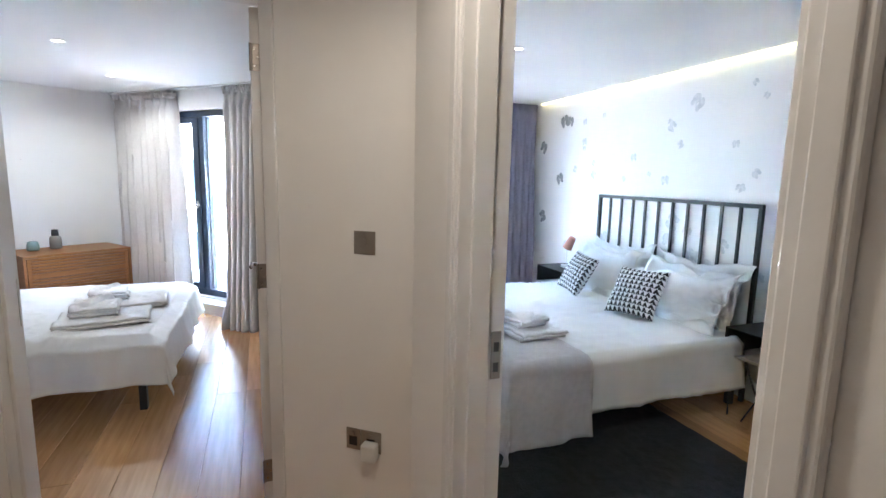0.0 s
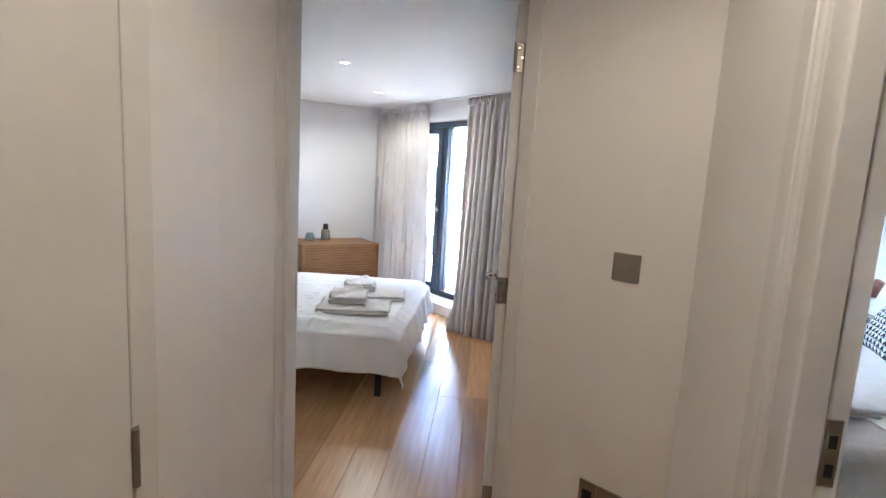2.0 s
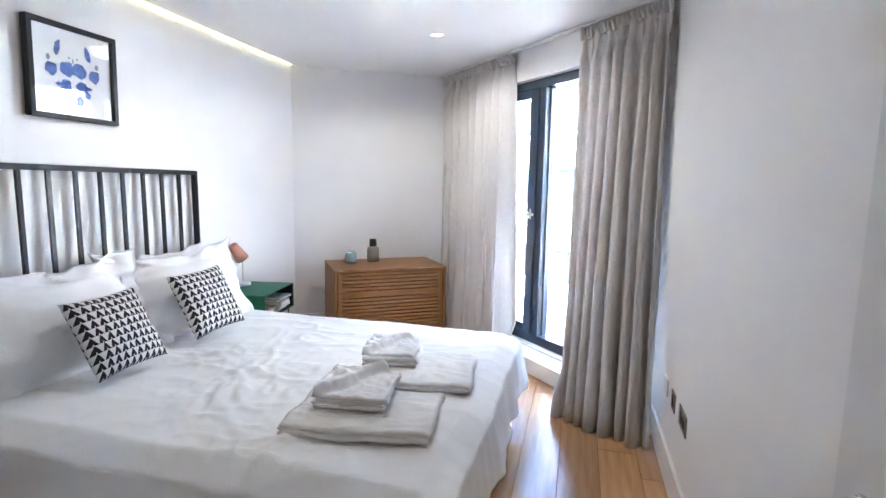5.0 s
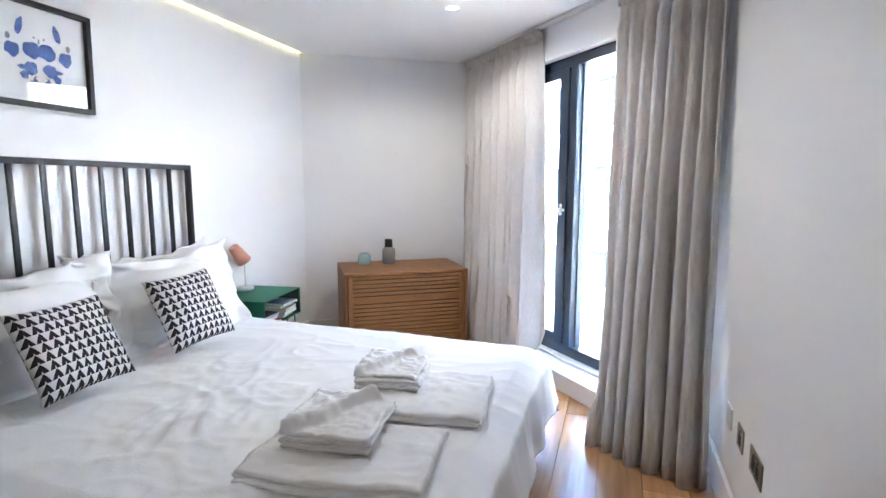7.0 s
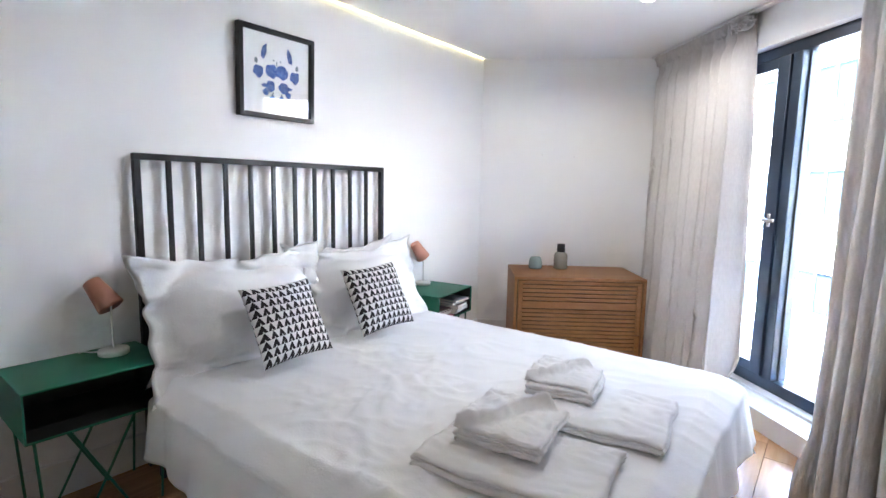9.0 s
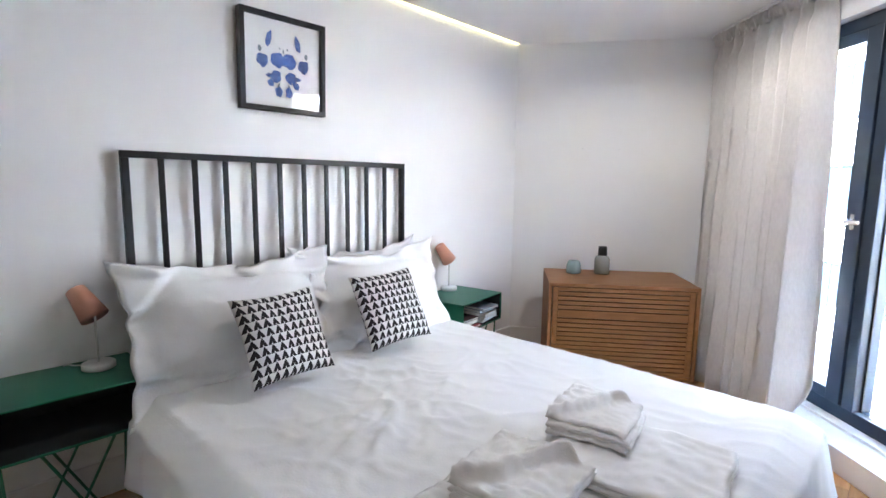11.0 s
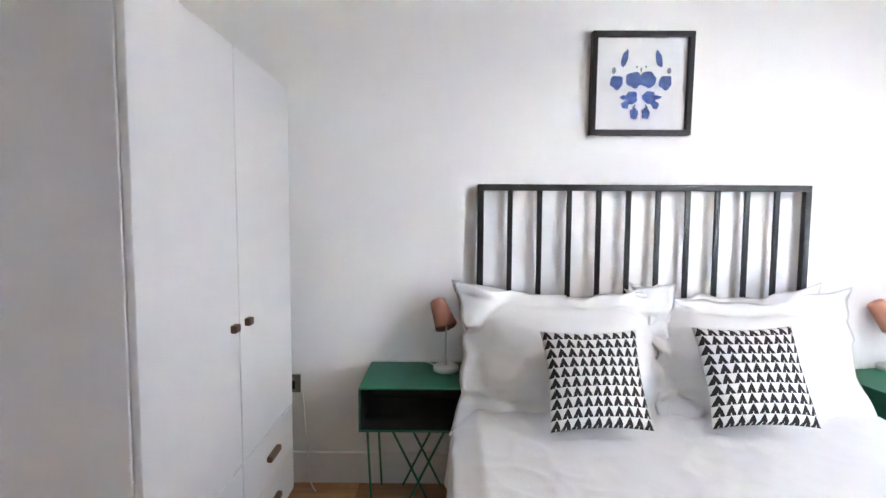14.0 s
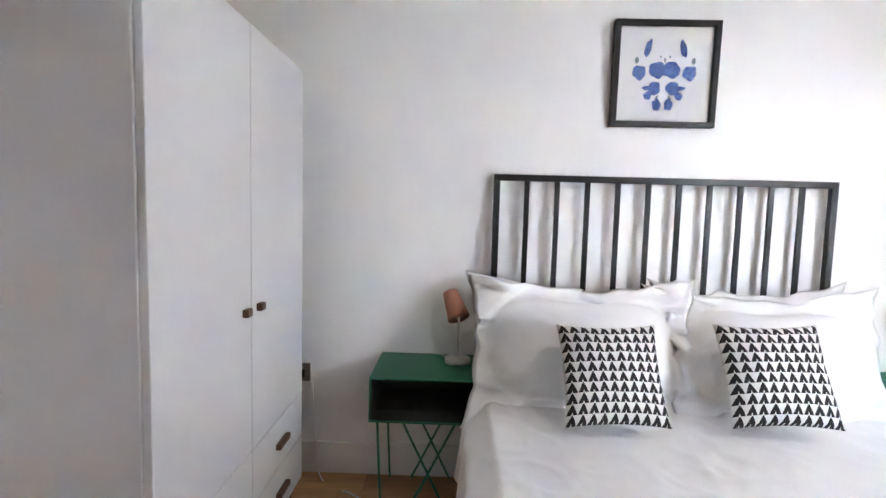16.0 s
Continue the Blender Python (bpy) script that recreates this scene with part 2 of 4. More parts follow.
def lever(parent, x, z, side):
    """A lever handle with its rose and lock cover; side is -1 or 1 for the face it stands on."""
    y0 = 0.0 if side > 0 else -0.040
    rose = part("rose", tube((x, y0, z), (x, y0 + side * 0.009, z), 0.026, sides=28, bevel=0.002), STEEL, parent, "round satin steel rose")
    grip = tube((x, y0, z), (x, y0 + side * 0.052, z), 0.009, bm=None)
    tube((x + 0.008, y0 + side * 0.050, z), (x - 0.088, y0 + side * 0.050, z), 0.0100, bm=grip)
    part("lever", grip, STEEL, parent, "satin steel lever handle", True)
    part("lock_cover", tube((x, y0, z - 0.085), (x, y0 + side * 0.008, z - 0.085), 0.025, sides=28, bevel=0.002), STEEL, parent, "round satin steel lock cover")


part("leaf", box((0, -0.040, 0.008), (0.690, 0.0, 2.11), 0.002), SATIN, leaf)
for z in (0.24, 1.087, 1.93):
    h = box((-0.0025, -0.036, z - 0.05), (0.0005, -0.005, z + 0.05), 0.0008)
    tube((-0.004, -0.002, z - 0.05), (-0.004, -0.002, z + 0.05), 0.0055, sides=12, bm=h)
    hinge = part("hinge", h, PLATE, leaf, "dull steel butt hinge")
    for dz in (-0.032, 0.0, 0.032):
        part("screw", tube((-0.0022, -0.022 + 0.4 * abs(dz) - 0.006, z + dz), (-0.0040, -0.022 + 0.4 * abs(dz) - 0.006, z + dz), 0.004, sides=10), STEEL, hinge)
lever(leaf, 0.62, 1.03, 1)
lever(leaf, 0.62, 1.03, -1)
part("latch_plate", box((0.689, -0.032, 0.92), (0.692, -0.008, 1.08), 0.0005), STEEL, leaf, "satin steel latch plate")

# second bedroom's doorway
lining2 = tagged(empty("door_frame"), "white painted wooden door lining with strike plate", "door frame", kind="structure")
part("jamb", box((0.605, 1.462, 0), (0.752, 1.476, 2.13), 0.002), SATIN, lining2)
part("jamb", box((0.605, 0.588, 0), (0.752, 0.602, 2.13), 0.002), SATIN, lining2)
part("head", box((0.605, 0.59, 2.116), (0.752, 1.476, 2.132), 0.002), SATIN, lining2)
part("stop", box((0.64, 1.448, 0), (0.70, 1.462, 2.116), 0.003), SATIN, lining2)
for y0, y1 in ((1.474, 1.535), (0.527, 0.590)):
    a = box((0.597, y0, 0), (0.613, y1, 2.19), 0.004)
    box((0.592, y0 + 0.012, 0), (0.600, y1 - 0.02, 2.19), 0.003, bm=a)
    part("architrave", a, SATIN, lining2)
p2 = box((0.712, 1.4585, 0.93), (0.742, 1.463, 1.07), 0.001)
strike2 = part("strike_plate", p2, PLATE, lining2, "dull steel strike plate")
# No holes are cut: thin black slabs paint their dark insides.
for z in (0.965, 1.025):
    part("latch_hole", box((0.719, 1.4575, z - 0.014), (0.735, 1.4588, z + 0.014)), BLACK, strike2, "dark latch hole")

# closed cupboard door in the hall
hall_door = tagged(empty("door_2", along((-0.541, 1.20), (-0.5285, 0.44))), "white painted flush hall door, closed", "door", kind="structure")
part("leaf", box((0.004, 0.0, 0.008), (0.762, 0.022, 2.02), 0.002), GLOSS, hall_door)
part("architrave", box((-0.068, 0.0, 0), (-0.002, 0.020, 2.09), 0.004), GLOSS, hall_door)
part("architrave", box((0.768, 0.0, 0), (0.830, 0.020, 2.09), 0.004), GLOSS, hall_door)
part("architrave", box((-0.068, 0.0, 2.024), (0.830, 0.020, 2.09), 0.004), GLOSS, hall_door)
for z in (0.25, 1.01, 1.80):
    h = tube((0.0, 0.026, z - 0.05), (0.0, 0.026, z + 0.05), 0.006, sides=12)
    box((-0.014, 0.0205, z - 0.05), (-0.001, 0.0225, z + 0.05), 0.0005, bm=h)
    part("hinge", h, PLATE, hall_door, "dull steel butt hinge")

# window, its upstand and reveal
WM = along(C, B)       # x runs along the window wall from the east corner, minus y is outside
tagged(part("window_upstand", box((0.05, -0.06, 0.0), (2.30, 0.165, 0.115), 0.004, m=WM), GLOSS), "low white painted boxed upstand under the window", "upstand", kind="structure")
window = tagged(empty("window_1", WM), "tall dark grey aluminium balcony window with two lights", "window", kind="structure")


def bar(name, lo, hi, parent, mat=None, label=""):
    return part(name, box(lo, hi, 0.004), mat or FRAME, parent, label)


bar("frame_bottom", (0.22, -0.16, 0.13), (2.08, -0.06, 0.20), window)
bar("frame_top", (0.22, -0.16, 2.075), (2.08, -0.06, 2.14), window)
bar("frame_side", (0.22, -0.16, 0.20), (0.28, -0.06, 2.075), window)
bar("frame_side", (2.02, -0.16, 0.20), (2.08, -0.06, 2.075), window)
bar("mullion", (1.110, -0.16, 0.20), (1.175, -0.055, 2.075), window)
sash = bar("sash_post", (1.180, -0.15, 0.205), (1.270, -0.045, 2.07), window)
bar("sash_rail", (1.271, -0.15, 0.205), (2.015, -0.05, 0.265), window)
bar("sash_rail", (1.271, -0.15, 2.01), (2.015, -0.05, 2.07), window)
for x0, x1 in ((0.283, 1.108), (1.272, 2.018)):
    p = part("pane", box((x0, -0.112, 0.202), (x1, -0.106, 2.073)), CLEAR, window, "clear glass pane")
    p.visible_shadow = False
h = tube((1.225, -0.045, 1.14), (1.225, -0.010, 1.14), 0.011)
box((1.212, -0.046, 1.10), (1.238, -0.038, 1.18), 0.004, bm=h)
box((1.15, -0.018, 1.128), (1.237, -0.004, 1.152), 0.006, bm=h)
part("window_handle", h, STEEL, window, "satin steel window handle")
for x0, x1 in ((0.283, 0.290), (1.101, 1.108), (1.272, 1.279), (2.011, 2.018)):
    part("gasket", box((x0, -0.105, 0.202), (x1, -0.098, 2.073)), BLACK, window)


# ---- curtains ----
def curtain(name, top, bottom, label, mat, pleats, seed, head=True, fold=0.035, back=None, bunch=None):
    """A hanging curtain between plan lines at its head and its hem, gathered in uneven pleats."""
    rng = random.Random(seed)
    b = bmesh.new()
    nu, nv = pleats * 10, 34
    t0, t1, b0, b1 = (Vector((*p, 0)) for p in (*top, *bottom))
    phase = [0.0]
    for i in range(nu):
        phase.append(phase[-1] + rng.uniform(0.8, 1.2))
    total = phase[-1]
    amp = [rng.uniform(0.55, 1.25) for _ in range(pleats + 2)]
    z_top = CEIL - 0.025
    grid = []
    for j in range(nv + 1):
        v = j / nv
        z = z_top * (1 - v) + 0.012
        row = []
        for i in range(nu + 1):
            u = phase[i] / total
            k = u * pleats
            a = amp[int(k)] * (1 - k % 1) + amp[int(k) + 1] * (k % 1)
            sway = (t1 - t0).normalized()
            out = Vector((sway.y, -sway.x, 0))
            bend = v ** 1.6
            p = (t0.lerp(t1, u)).lerp(b0.lerp(b1, u), bend)
            ang = 2 * math.pi * (k + 0.30 * noise.noise(Vector((k * 0.8, v * 0.7, seed)))) + 0.7 * math.sin(2.2 * v + seed + u * 4)
            depth = fold * a * (0.55 + 0.55 * v ** 0.7)
            if v < 0.07:
                depth *= 0.45
            p = p + out * depth * math.sin(ang) + sway * depth * 0.22 * math.sin(2 * ang + seed)
            p += out * 0.012 * noise.noise(Vector((u * 9, v * 5, seed)))
            if back is not None:
                edge = max(max(0.0, 1 - abs(u - end) / 0.10) for end in back)
                p -= out * (0.02 + 0.10 * v) * edge * edge * min(1.0, max(0.0, (z - 0.13) / 0.12))
            zz = z if v < 0.99 else -0.004
            row.append((b.verts.new((p.x, p.y, zz)), b.verts.new((p.x - 0.004 * out.x, p.y - 0.004 * out.y, zz))))
        grid.append(row)
    for j in range(nv):
        for i in range(nu):
            for k in (0, 1):
                b.faces.new((grid[j][i][k], grid[j][i + 1][k], grid[j + 1][i + 1][k], grid[j + 1][i][k]))
    rim = [grid[0][i] for i in range(nu)] + [grid[j][nu] for j in range(nv)] + [grid[nv][i] for i in range(nu, 0, -1)] + [grid[j][0] for j in range(nv, 0, -1)]
    for p, q in zip(rim, rim[1:] + rim[:1]):
        b.faces.new((p[0], q[0], q[1], p[1]))
    bmesh.ops.recalc_face_normals(b, faces=b.faces[:])
    c = empty(name)
    part("drape", b, mat, c, smooth=True)
    if head:
        # loose frill above the gathering tape: it follows the pleats, flops over and stands up unevenly
        hb = bmesh.new()
        m = along(top[0], top[1])
        length, cols = (t1 - t0).length, pleats * 18
        rows = []
        for k, (drop, spread) in enumerate(((0.088, 0.35), (0.070, 0.75), (0.052, 1.0), (0.034, 1.15), (0.018, 0.9), (0.006, 0.5))):
            row = []
            for i in range(cols + 1):
                wob = noise.noise(Vector((i * 0.16, k * 0.5, seed)))
                out = 0.026 * spread * math.sin(i * 0.95 + 2.5 * noise.noise(Vector((i * 0.17, seed, 0)))) * (0.7 + 0.9 * abs(wob))
                x = length * i / cols + 0.010 * noise.noise(Vector((i * 0.7, k, seed)))
                up = 0.020 * noise.noise(Vector((i * 0.41, k * 0.6, seed + 3))) * (1 if k < 5 else 0)
                row.append(hb.verts.new(m @ Vector((x, out - 0.012 * spread, CEIL - max(0.004, drop - up)))))
            rows.append(row)
        for lo, hi in zip(rows, rows[1:]):
            for i in range(cols):
                hb.faces.new((lo[i], lo[i + 1], hi[i + 1], hi[i]))
        shell(hb, 0.003)
        part("gathered_heading", hb, mat, c, "crumpled gathered heading tape", True)
    if bunch is not None:
        # slack end of the heading, rumpled into a knot
        kb = bmesh.new()
        bmesh.ops.create_icosphere(kb, subdivisions=4, radius=1)
        for v in kb.verts:
            q = v.co.copy()
            crease = (1 - abs(noise.noise(q * 2.3 + Vector((seed, 0, 0))))) ** 4
            v.co = Vector((q.x * 0.060, q.y * 0.045, q.z * 0.040)) * (0.75 + 0.45 * crease + 0.25 * noise.noise(q * 4.5))
        kb.transform(Matrix.Translation((bunch[0], bunch[1], CEIL - 0.062)))
        part("bunched_end", kb, mat, c, "rumpled slack end of the heading", True)
    return tagged(c, label, "curtain")


curtain("curtain", ((-0.21, 5.83), (0.255, 5.365)), ((-0.25, 5.32), (0.225, 5.05)), "pale grey linen curtain drawn aside, hem on the floor", CURTAIN, 7, 3, fold=0.062, back=(0,))
curtain("curtain", ((-1.44, 7.05), (-0.72, 6.33)), ((-1.41, 6.86), (-0.69, 6.10)), "pale grey linen curtain hanging beside the window", CURTAIN, 9, 7, fold=0.060, back=(0, 1), bunch=(-0.765, 6.330))
rail = tagged(part("curtain_track", box((0.03, 0.06, CEIL - 0.016), (2.45, 0.085, CEIL - 0.001), 0.003, m=WM), GLOSS), "slim white ceiling curtain track", "curtain track")


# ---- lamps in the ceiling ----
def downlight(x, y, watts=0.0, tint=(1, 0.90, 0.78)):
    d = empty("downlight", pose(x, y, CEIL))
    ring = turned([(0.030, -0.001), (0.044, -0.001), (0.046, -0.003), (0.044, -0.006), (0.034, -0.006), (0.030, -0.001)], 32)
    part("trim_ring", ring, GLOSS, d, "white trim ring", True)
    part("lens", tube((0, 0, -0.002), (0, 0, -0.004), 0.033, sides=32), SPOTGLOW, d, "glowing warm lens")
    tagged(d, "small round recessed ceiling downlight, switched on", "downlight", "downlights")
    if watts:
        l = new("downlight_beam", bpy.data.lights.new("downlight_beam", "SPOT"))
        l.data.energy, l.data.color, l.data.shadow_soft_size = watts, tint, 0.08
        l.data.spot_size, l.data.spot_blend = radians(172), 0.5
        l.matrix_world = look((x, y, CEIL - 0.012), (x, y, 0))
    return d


# The last one, over the hall, is unseen: added to light its walls warmly.
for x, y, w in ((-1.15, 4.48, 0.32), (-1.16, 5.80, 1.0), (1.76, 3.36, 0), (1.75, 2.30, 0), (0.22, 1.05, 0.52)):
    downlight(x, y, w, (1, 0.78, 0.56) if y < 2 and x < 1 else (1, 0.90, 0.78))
tagged(part("led_strip", box((WALLX + 0.004, 2.36, CEIL - 0.008), (WALLX + 0.022, 6.352, CEIL - 0.001)), LED), "warm glowing strip light along the ceiling edge", "strip light")
tagged(part("led_strip", box((3.225, -1.0, CEIL - 0.012), (3.266, 5.5, CEIL - 0.001)), LED), "warm glowing strip light along the ceiling edge", "strip light")


# ---- beds ----
def cloth(name, mat, parent, x0, x1, y0, y1, top, hem, seed, drops=(0, 1, 1, 1), label="", wrinkle=0.006, steps=0.022, radius=0.06, flare=0.05, creased=()):
    """A cover over a flat bed top that hangs over chosen sides: (low x, high x, low y, high y)."""
    fall = top - hem
    b = bmesh.new()

    def axis(lo, hi, d0, d1):
        span = (hi - lo) + (fall if d0 else 0) + (fall if d1 else 0)
        n = max(6, int(span / steps))
        out = []
        for i in range(n + 1):
            s = lo - (fall if d0 else 0) + span * i / n
            drop = max(0.0, lo - s) if d0 else 0.0
            side = -1
            if d1 and s > hi:
                drop, side = s - hi, 1
            out.append((min(max(s, lo), hi), drop, side, s))
        return out

    ax, ay = axis(x0, x1, drops[0], drops[1]), axis(y0, y1, drops[2], drops[3])
    grid = []
    for x, dx, sx, s in ax:
        row = []
        for y, dy, sy, t in ay:
            d = (dx ** 3 + dy ** 3) ** (1 / 3)
            near = min(d / radius, 1.0)
            ox = sx * (radius * 0.8 * min(dx / radius, 1) + flare * (dx / fall) ** 1.2)
            oy = sy * (radius * 0.8 * min(dy / radius, 1) + flare * (dy / fall) ** 1.2)
            z = top - max(0.0, d - radius * 0.45 * near)
            p = Vector((s, t, seed))
            fold = tuple(k * (0.045 * noise.noise(Vector((q * 4.6, d * 1.5, seed + o))) + 0.020 * noise.noise(Vector((q * 11.0, d * 2.0, seed + o)))) for q, k, o in ((s, dy / fall, 0), (t, dx / fall, 7)))
            big = noise.noise(p * 2.1)
            ridge = (1 - abs(noise.noise(Vector((s * 2.0 + 1.3 * big, t * 4.2 + big, seed * 2.0))))) ** 7
            ridge2 = (1 - abs(noise.noise(Vector((s * 5.0 + t * 2, t * 6.0 - s * 3 + big, seed * 3.0))))) ** 9
            ridge3 = (1 - abs(noise.noise(Vector((s * 9.0 - t * 6, t * 11.0 + s * 5, seed * 5.0))))) ** 8
            fine = (1 - abs(noise.noise(Vector((s * 8.0 + t * 4 + 2.0 * big, t * 3.0 - s * 2 + big, seed * 7.0))))) ** 11
            patch = sum(math.exp(-((s - cx) / rx) ** 2 - ((t - cy) / ry) ** 2) for cx, cy, rx, ry in creased)
            soft = 0.35 + 0.65 * patch if creased else 1.0
            z += wrinkle * (1 - near * 0.6) * (soft * (1.1 * ridge + 0.8 * ridge2) + patch * (1.0 * fine + 0.5 * ridge3) + 0.8 * big)
            z = max(z, hem * 0.42 + 0.02 * noise.noise(p * 3))
            row.append(b.verts.new((x + ox + fold[1] * (1 if dx else 0) * sx, y + oy + fold[0] * (1 if dy else 0) * sy, z)))
        grid.append(row)
    for r0, r1 in zip(grid, grid[1:]):
        for i in range(len(r0) - 1):
            b.faces.new((r0[i], r1[i], r1[i + 1], r0[i + 1]))
    shell(b, 0.006)
    return part(name, b, mat, parent, label, True)


def cushion_mesh(w, h, t, flange=0.0, seed=1, n=30, puff=2.6):
    """A stuffed cushion standing in its x-z plane, centred, with sagging edges; flange: a flat border."""
    b = bmesh.new()
    uv = b.loops.layers.uv.new("UVMap")
    sheets = []
    for side in (1, -1):
        grid = []
        for j in range(n + 1):
            row = []
            for i in range(n + 1):
                u, v = 2 * i / n - 1, 2 * j / n - 1
                fu, fv = 1 - 2 * flange / w, 1 - 2 * flange / h
                iu, iv = min(abs(u) / fu, 1), min(abs(v) / fv, 1)
                th = max(0.0, (1 - iu ** puff) * (1 - iv ** puff)) ** 0.55
                pinch = 0.075 if not flange else 0.085
                x = u * w / 2 * (1 - pinch * (1 - v * v))
                z = v * h / 2 * (1 - pinch * (1 - u * u))
                q = Vector((u * 2, v * 2, seed + side))
                wob = 0.012 * noise.noise(Vector((u * 3.2, v * 3.2, seed))) + (0.030 * noise.noise(Vector((u * 5, v * 5, seed))) if (iu >= 1 or iv >= 1) and flange else 0)
                y = side * ((0.004 if abs(u) < 0.999 and abs(v) < 0.999 else 0) + t / 2 * th * (1 + 0.12 * noise.noise(q))) + wob * (1 if flange else th)
                row.append(b.verts.new((x, y, z)))
            grid.append(row)
        sheets.append(grid)
        for j in range(n):
            for i in range(n):
                vs = (grid[j][i], grid[j][i + 1], grid[j + 1][i + 1], grid[j + 1][i])
                f = b.faces.new(vs if side < 0 else vs[::-1])
                for l in f.loops:
                    for jj in (j, j + 1):
                        for ii in (i, i + 1):
                            if grid[jj][ii] is l.vert:
                                l[uv].uv = (ii / n, jj / n)
    bmesh.ops.remove_doubles(b, verts=b.verts[:], dist=0.0008)
    return b


def pillow_mesh(w, h, t, flange, seed, n=46):
    """A plump pillow in its x-z plane with rounded filling and a loose wavy flange that flares at the corners."""
    b = bmesh.new()
    for side in (1, -1):
        grid = []
        for j in range(n + 1):
            row = []
            for i in range(n + 1):
                u, v = 2 * i / n - 1, 2 * j / n - 1
                iu, iv = abs(u) / (1 - 2 * flange / w), abs(v) / (1 - 2 * flange / h)
                r = (iu ** 3.6 + iv ** 3.6) ** (1 / 3.6)
                th = max(0.0, 1 - r ** 2.3) ** 0.62
                loose = min(1.0, max(0.0, (r - 0.9) / 0.2))
                wave = noise.noise(Vector((u * 3.4, v * 3.4, seed * 1.7)))
                wave2 = noise.noise(Vector((u * 3.3 + 9, v * 3.3, seed * 2.3)))
                corner = (abs(u) * abs(v)) ** 5
                x = u * w / 2 * (1 - 0.05 * (1 - v * v) + 0.09 * corner) + 0.030 * loose * wave * (1 if u > 0 else -1)
                z = v * h / 2 * (1 - 0.10 * (1 - u * u) + 0.10 * corner) + 0.035 * loose * wave2
                z -= 0.020 * max(0.0, v) * math.exp(-((u - 0.15 * wave2) / 0.45) ** 2)
                dent = 0.10 * noise.noise(Vector((u * 1.8, v * 1.8, seed + side))) + 0.05 * (1 - abs(noise.noise(Vector((u * 4, v * 3, seed))))) ** 6
                y = side * (0.003 + t / 2 * th * (1 + dent)) + loose * (0.045 * wave2 + 0.02 * wave) + 0.010 * wave
                row.append(b.verts.new((x, y if 0 < i < n and 0 < j < n else y - side * 0.003, z)))
            grid.append(row)
        for j in range(n):
            for i in range(n):
                vs = (grid[j][i], grid[j][i + 1], grid[j + 1][i + 1], grid[j + 1][i])
                b.faces.new(vs if side < 0 else vs[::-1])
    bmesh.ops.remove_doubles(b, verts=b.verts[:], dist=0.0008)
    return b


def pattern_fabric():
    """White cotton printed with rows of black arrowheads."""
    m = material("arrowhead_print", (0.72, 0.71, 0.69), 0.9, bump=0.4, bump_scale=300)
    n, l = m.node_tree.nodes, m.node_tree.links
    tc, sep = n.new("ShaderNodeUVMap"), n.new("ShaderNodeSeparateXYZ")
    l.new(tc.outputs[0], sep.inputs[0])

    def op(kind, a, b=None):
        o = n.new("ShaderNodeMath")
        o.operation = kind
        for i, v in enumerate((a, b)):
            if v is None:
                continue
            if isinstance(v, (int, float)):
                o.inputs[i].default_value = v
            else:
                l.new(v, o.inputs[i])
        return o.outputs[0]

    a = op("ABSOLUTE", op("SUBTRACT", op("FRACT", op("MULTIPLY", sep.outputs[0], 10.0)), 0.5))
    v = op("FRACT", op("MULTIPLY", sep.outputs[1], 10.0))
    body = op("LESS_THAN", a, op("MULTIPLY", op("POWER", op("SUBTRACT", 1.0, v), 0.80), 0.48))
    notch = op("LESS_THAN", a, op("MULTIPLY", op("SUBTRACT", 0.30, v), 0.30))
    black = op("SUBTRACT", body, notch)
    mix = n.new("ShaderNodeMix")
    mix.data_type = "RGBA"
    p = n["Principled BSDF"]
    l.new(p.inputs["Base Color"].links[0].from_socket, mix.inputs[6])
    mix.inputs[7].default_value = (0.018, 0.018, 0.020, 1)
    l.new(black, mix.inputs[0])
    l.new(mix.outputs[2], p.inputs["Base Color"])
    return m


PRINT = pattern_fabric()
THROW = material("grey_wool_throw", (0.58, 0.545, 0.545), 0.95, second=(0.50, 0.47, 0.47), scale=30, amount=0.7, bump=0.6, bump_scale=200, sheen=0.3)


def bed_frame(x0, x1, y0, y1, top, facing, label):
    """A steel bed with a barred headboard at x0; facing is 1 when its foot lies towards higher x."""
    bd = empty("bed")
    for y in (y0 + 0.014, y1 - 0.014):
        part("headboard_post", box((x0 - 0.014, y - 0.014, 0.0), (x0 + 0.014, y + 0.014, top - 0.028), 0.002), BLACK, bd)
    part("headboard_rail", box((x0 - 0.014, y0, top - 0.028), (x0 + 0.014, y1, top), 0.002), BLACK, bd)
    part("headboard_rail", box((x0 - 0.014, y0 + 0.028, 0.36), (x0 + 0.014, y1 - 0.028, 0.385), 0.002), BLACK, bd)
    n = 10
    for i in range(n):
        y = y0 + 0.014 + (y1 - y0 - 0.028) * (i + 1) / (n + 1)
        part("headboard_bar", box((x0 - 0.007, y - 0.011, 0.385), (x0 + 0.007, y + 0.011, top - 0.028), 0.0015), BLACK, bd)
    xa, xb = (x0 + 0.06, x1) if facing > 0 else (x1, x0 - 0.06)
    for y in (y0 - 0.03, y1 - 0.09):
        part("side_rail", box((xa, y + 0.03, 0.20), (xb, y + 0.08, 0.25), 0.003), BLACK, bd)
    for x in (xa + 0.08, xb - 0.05):
        for y in (y0 + 0.02, y1 - 0.14):
            part("leg", box((x - 0.022, y - 0.022, 0.0), (x + 0.022, y + 0.022, 0.22), 0.003), BLACK, bd)
    part("mattress", box((xa, y0 + 0.0, 0.25), (xb + 0.02 * facing, y1 + 0.0, 0.475), 0.05, seg=4), LINEN, bd)
    return tagged(bd, label, "bed")


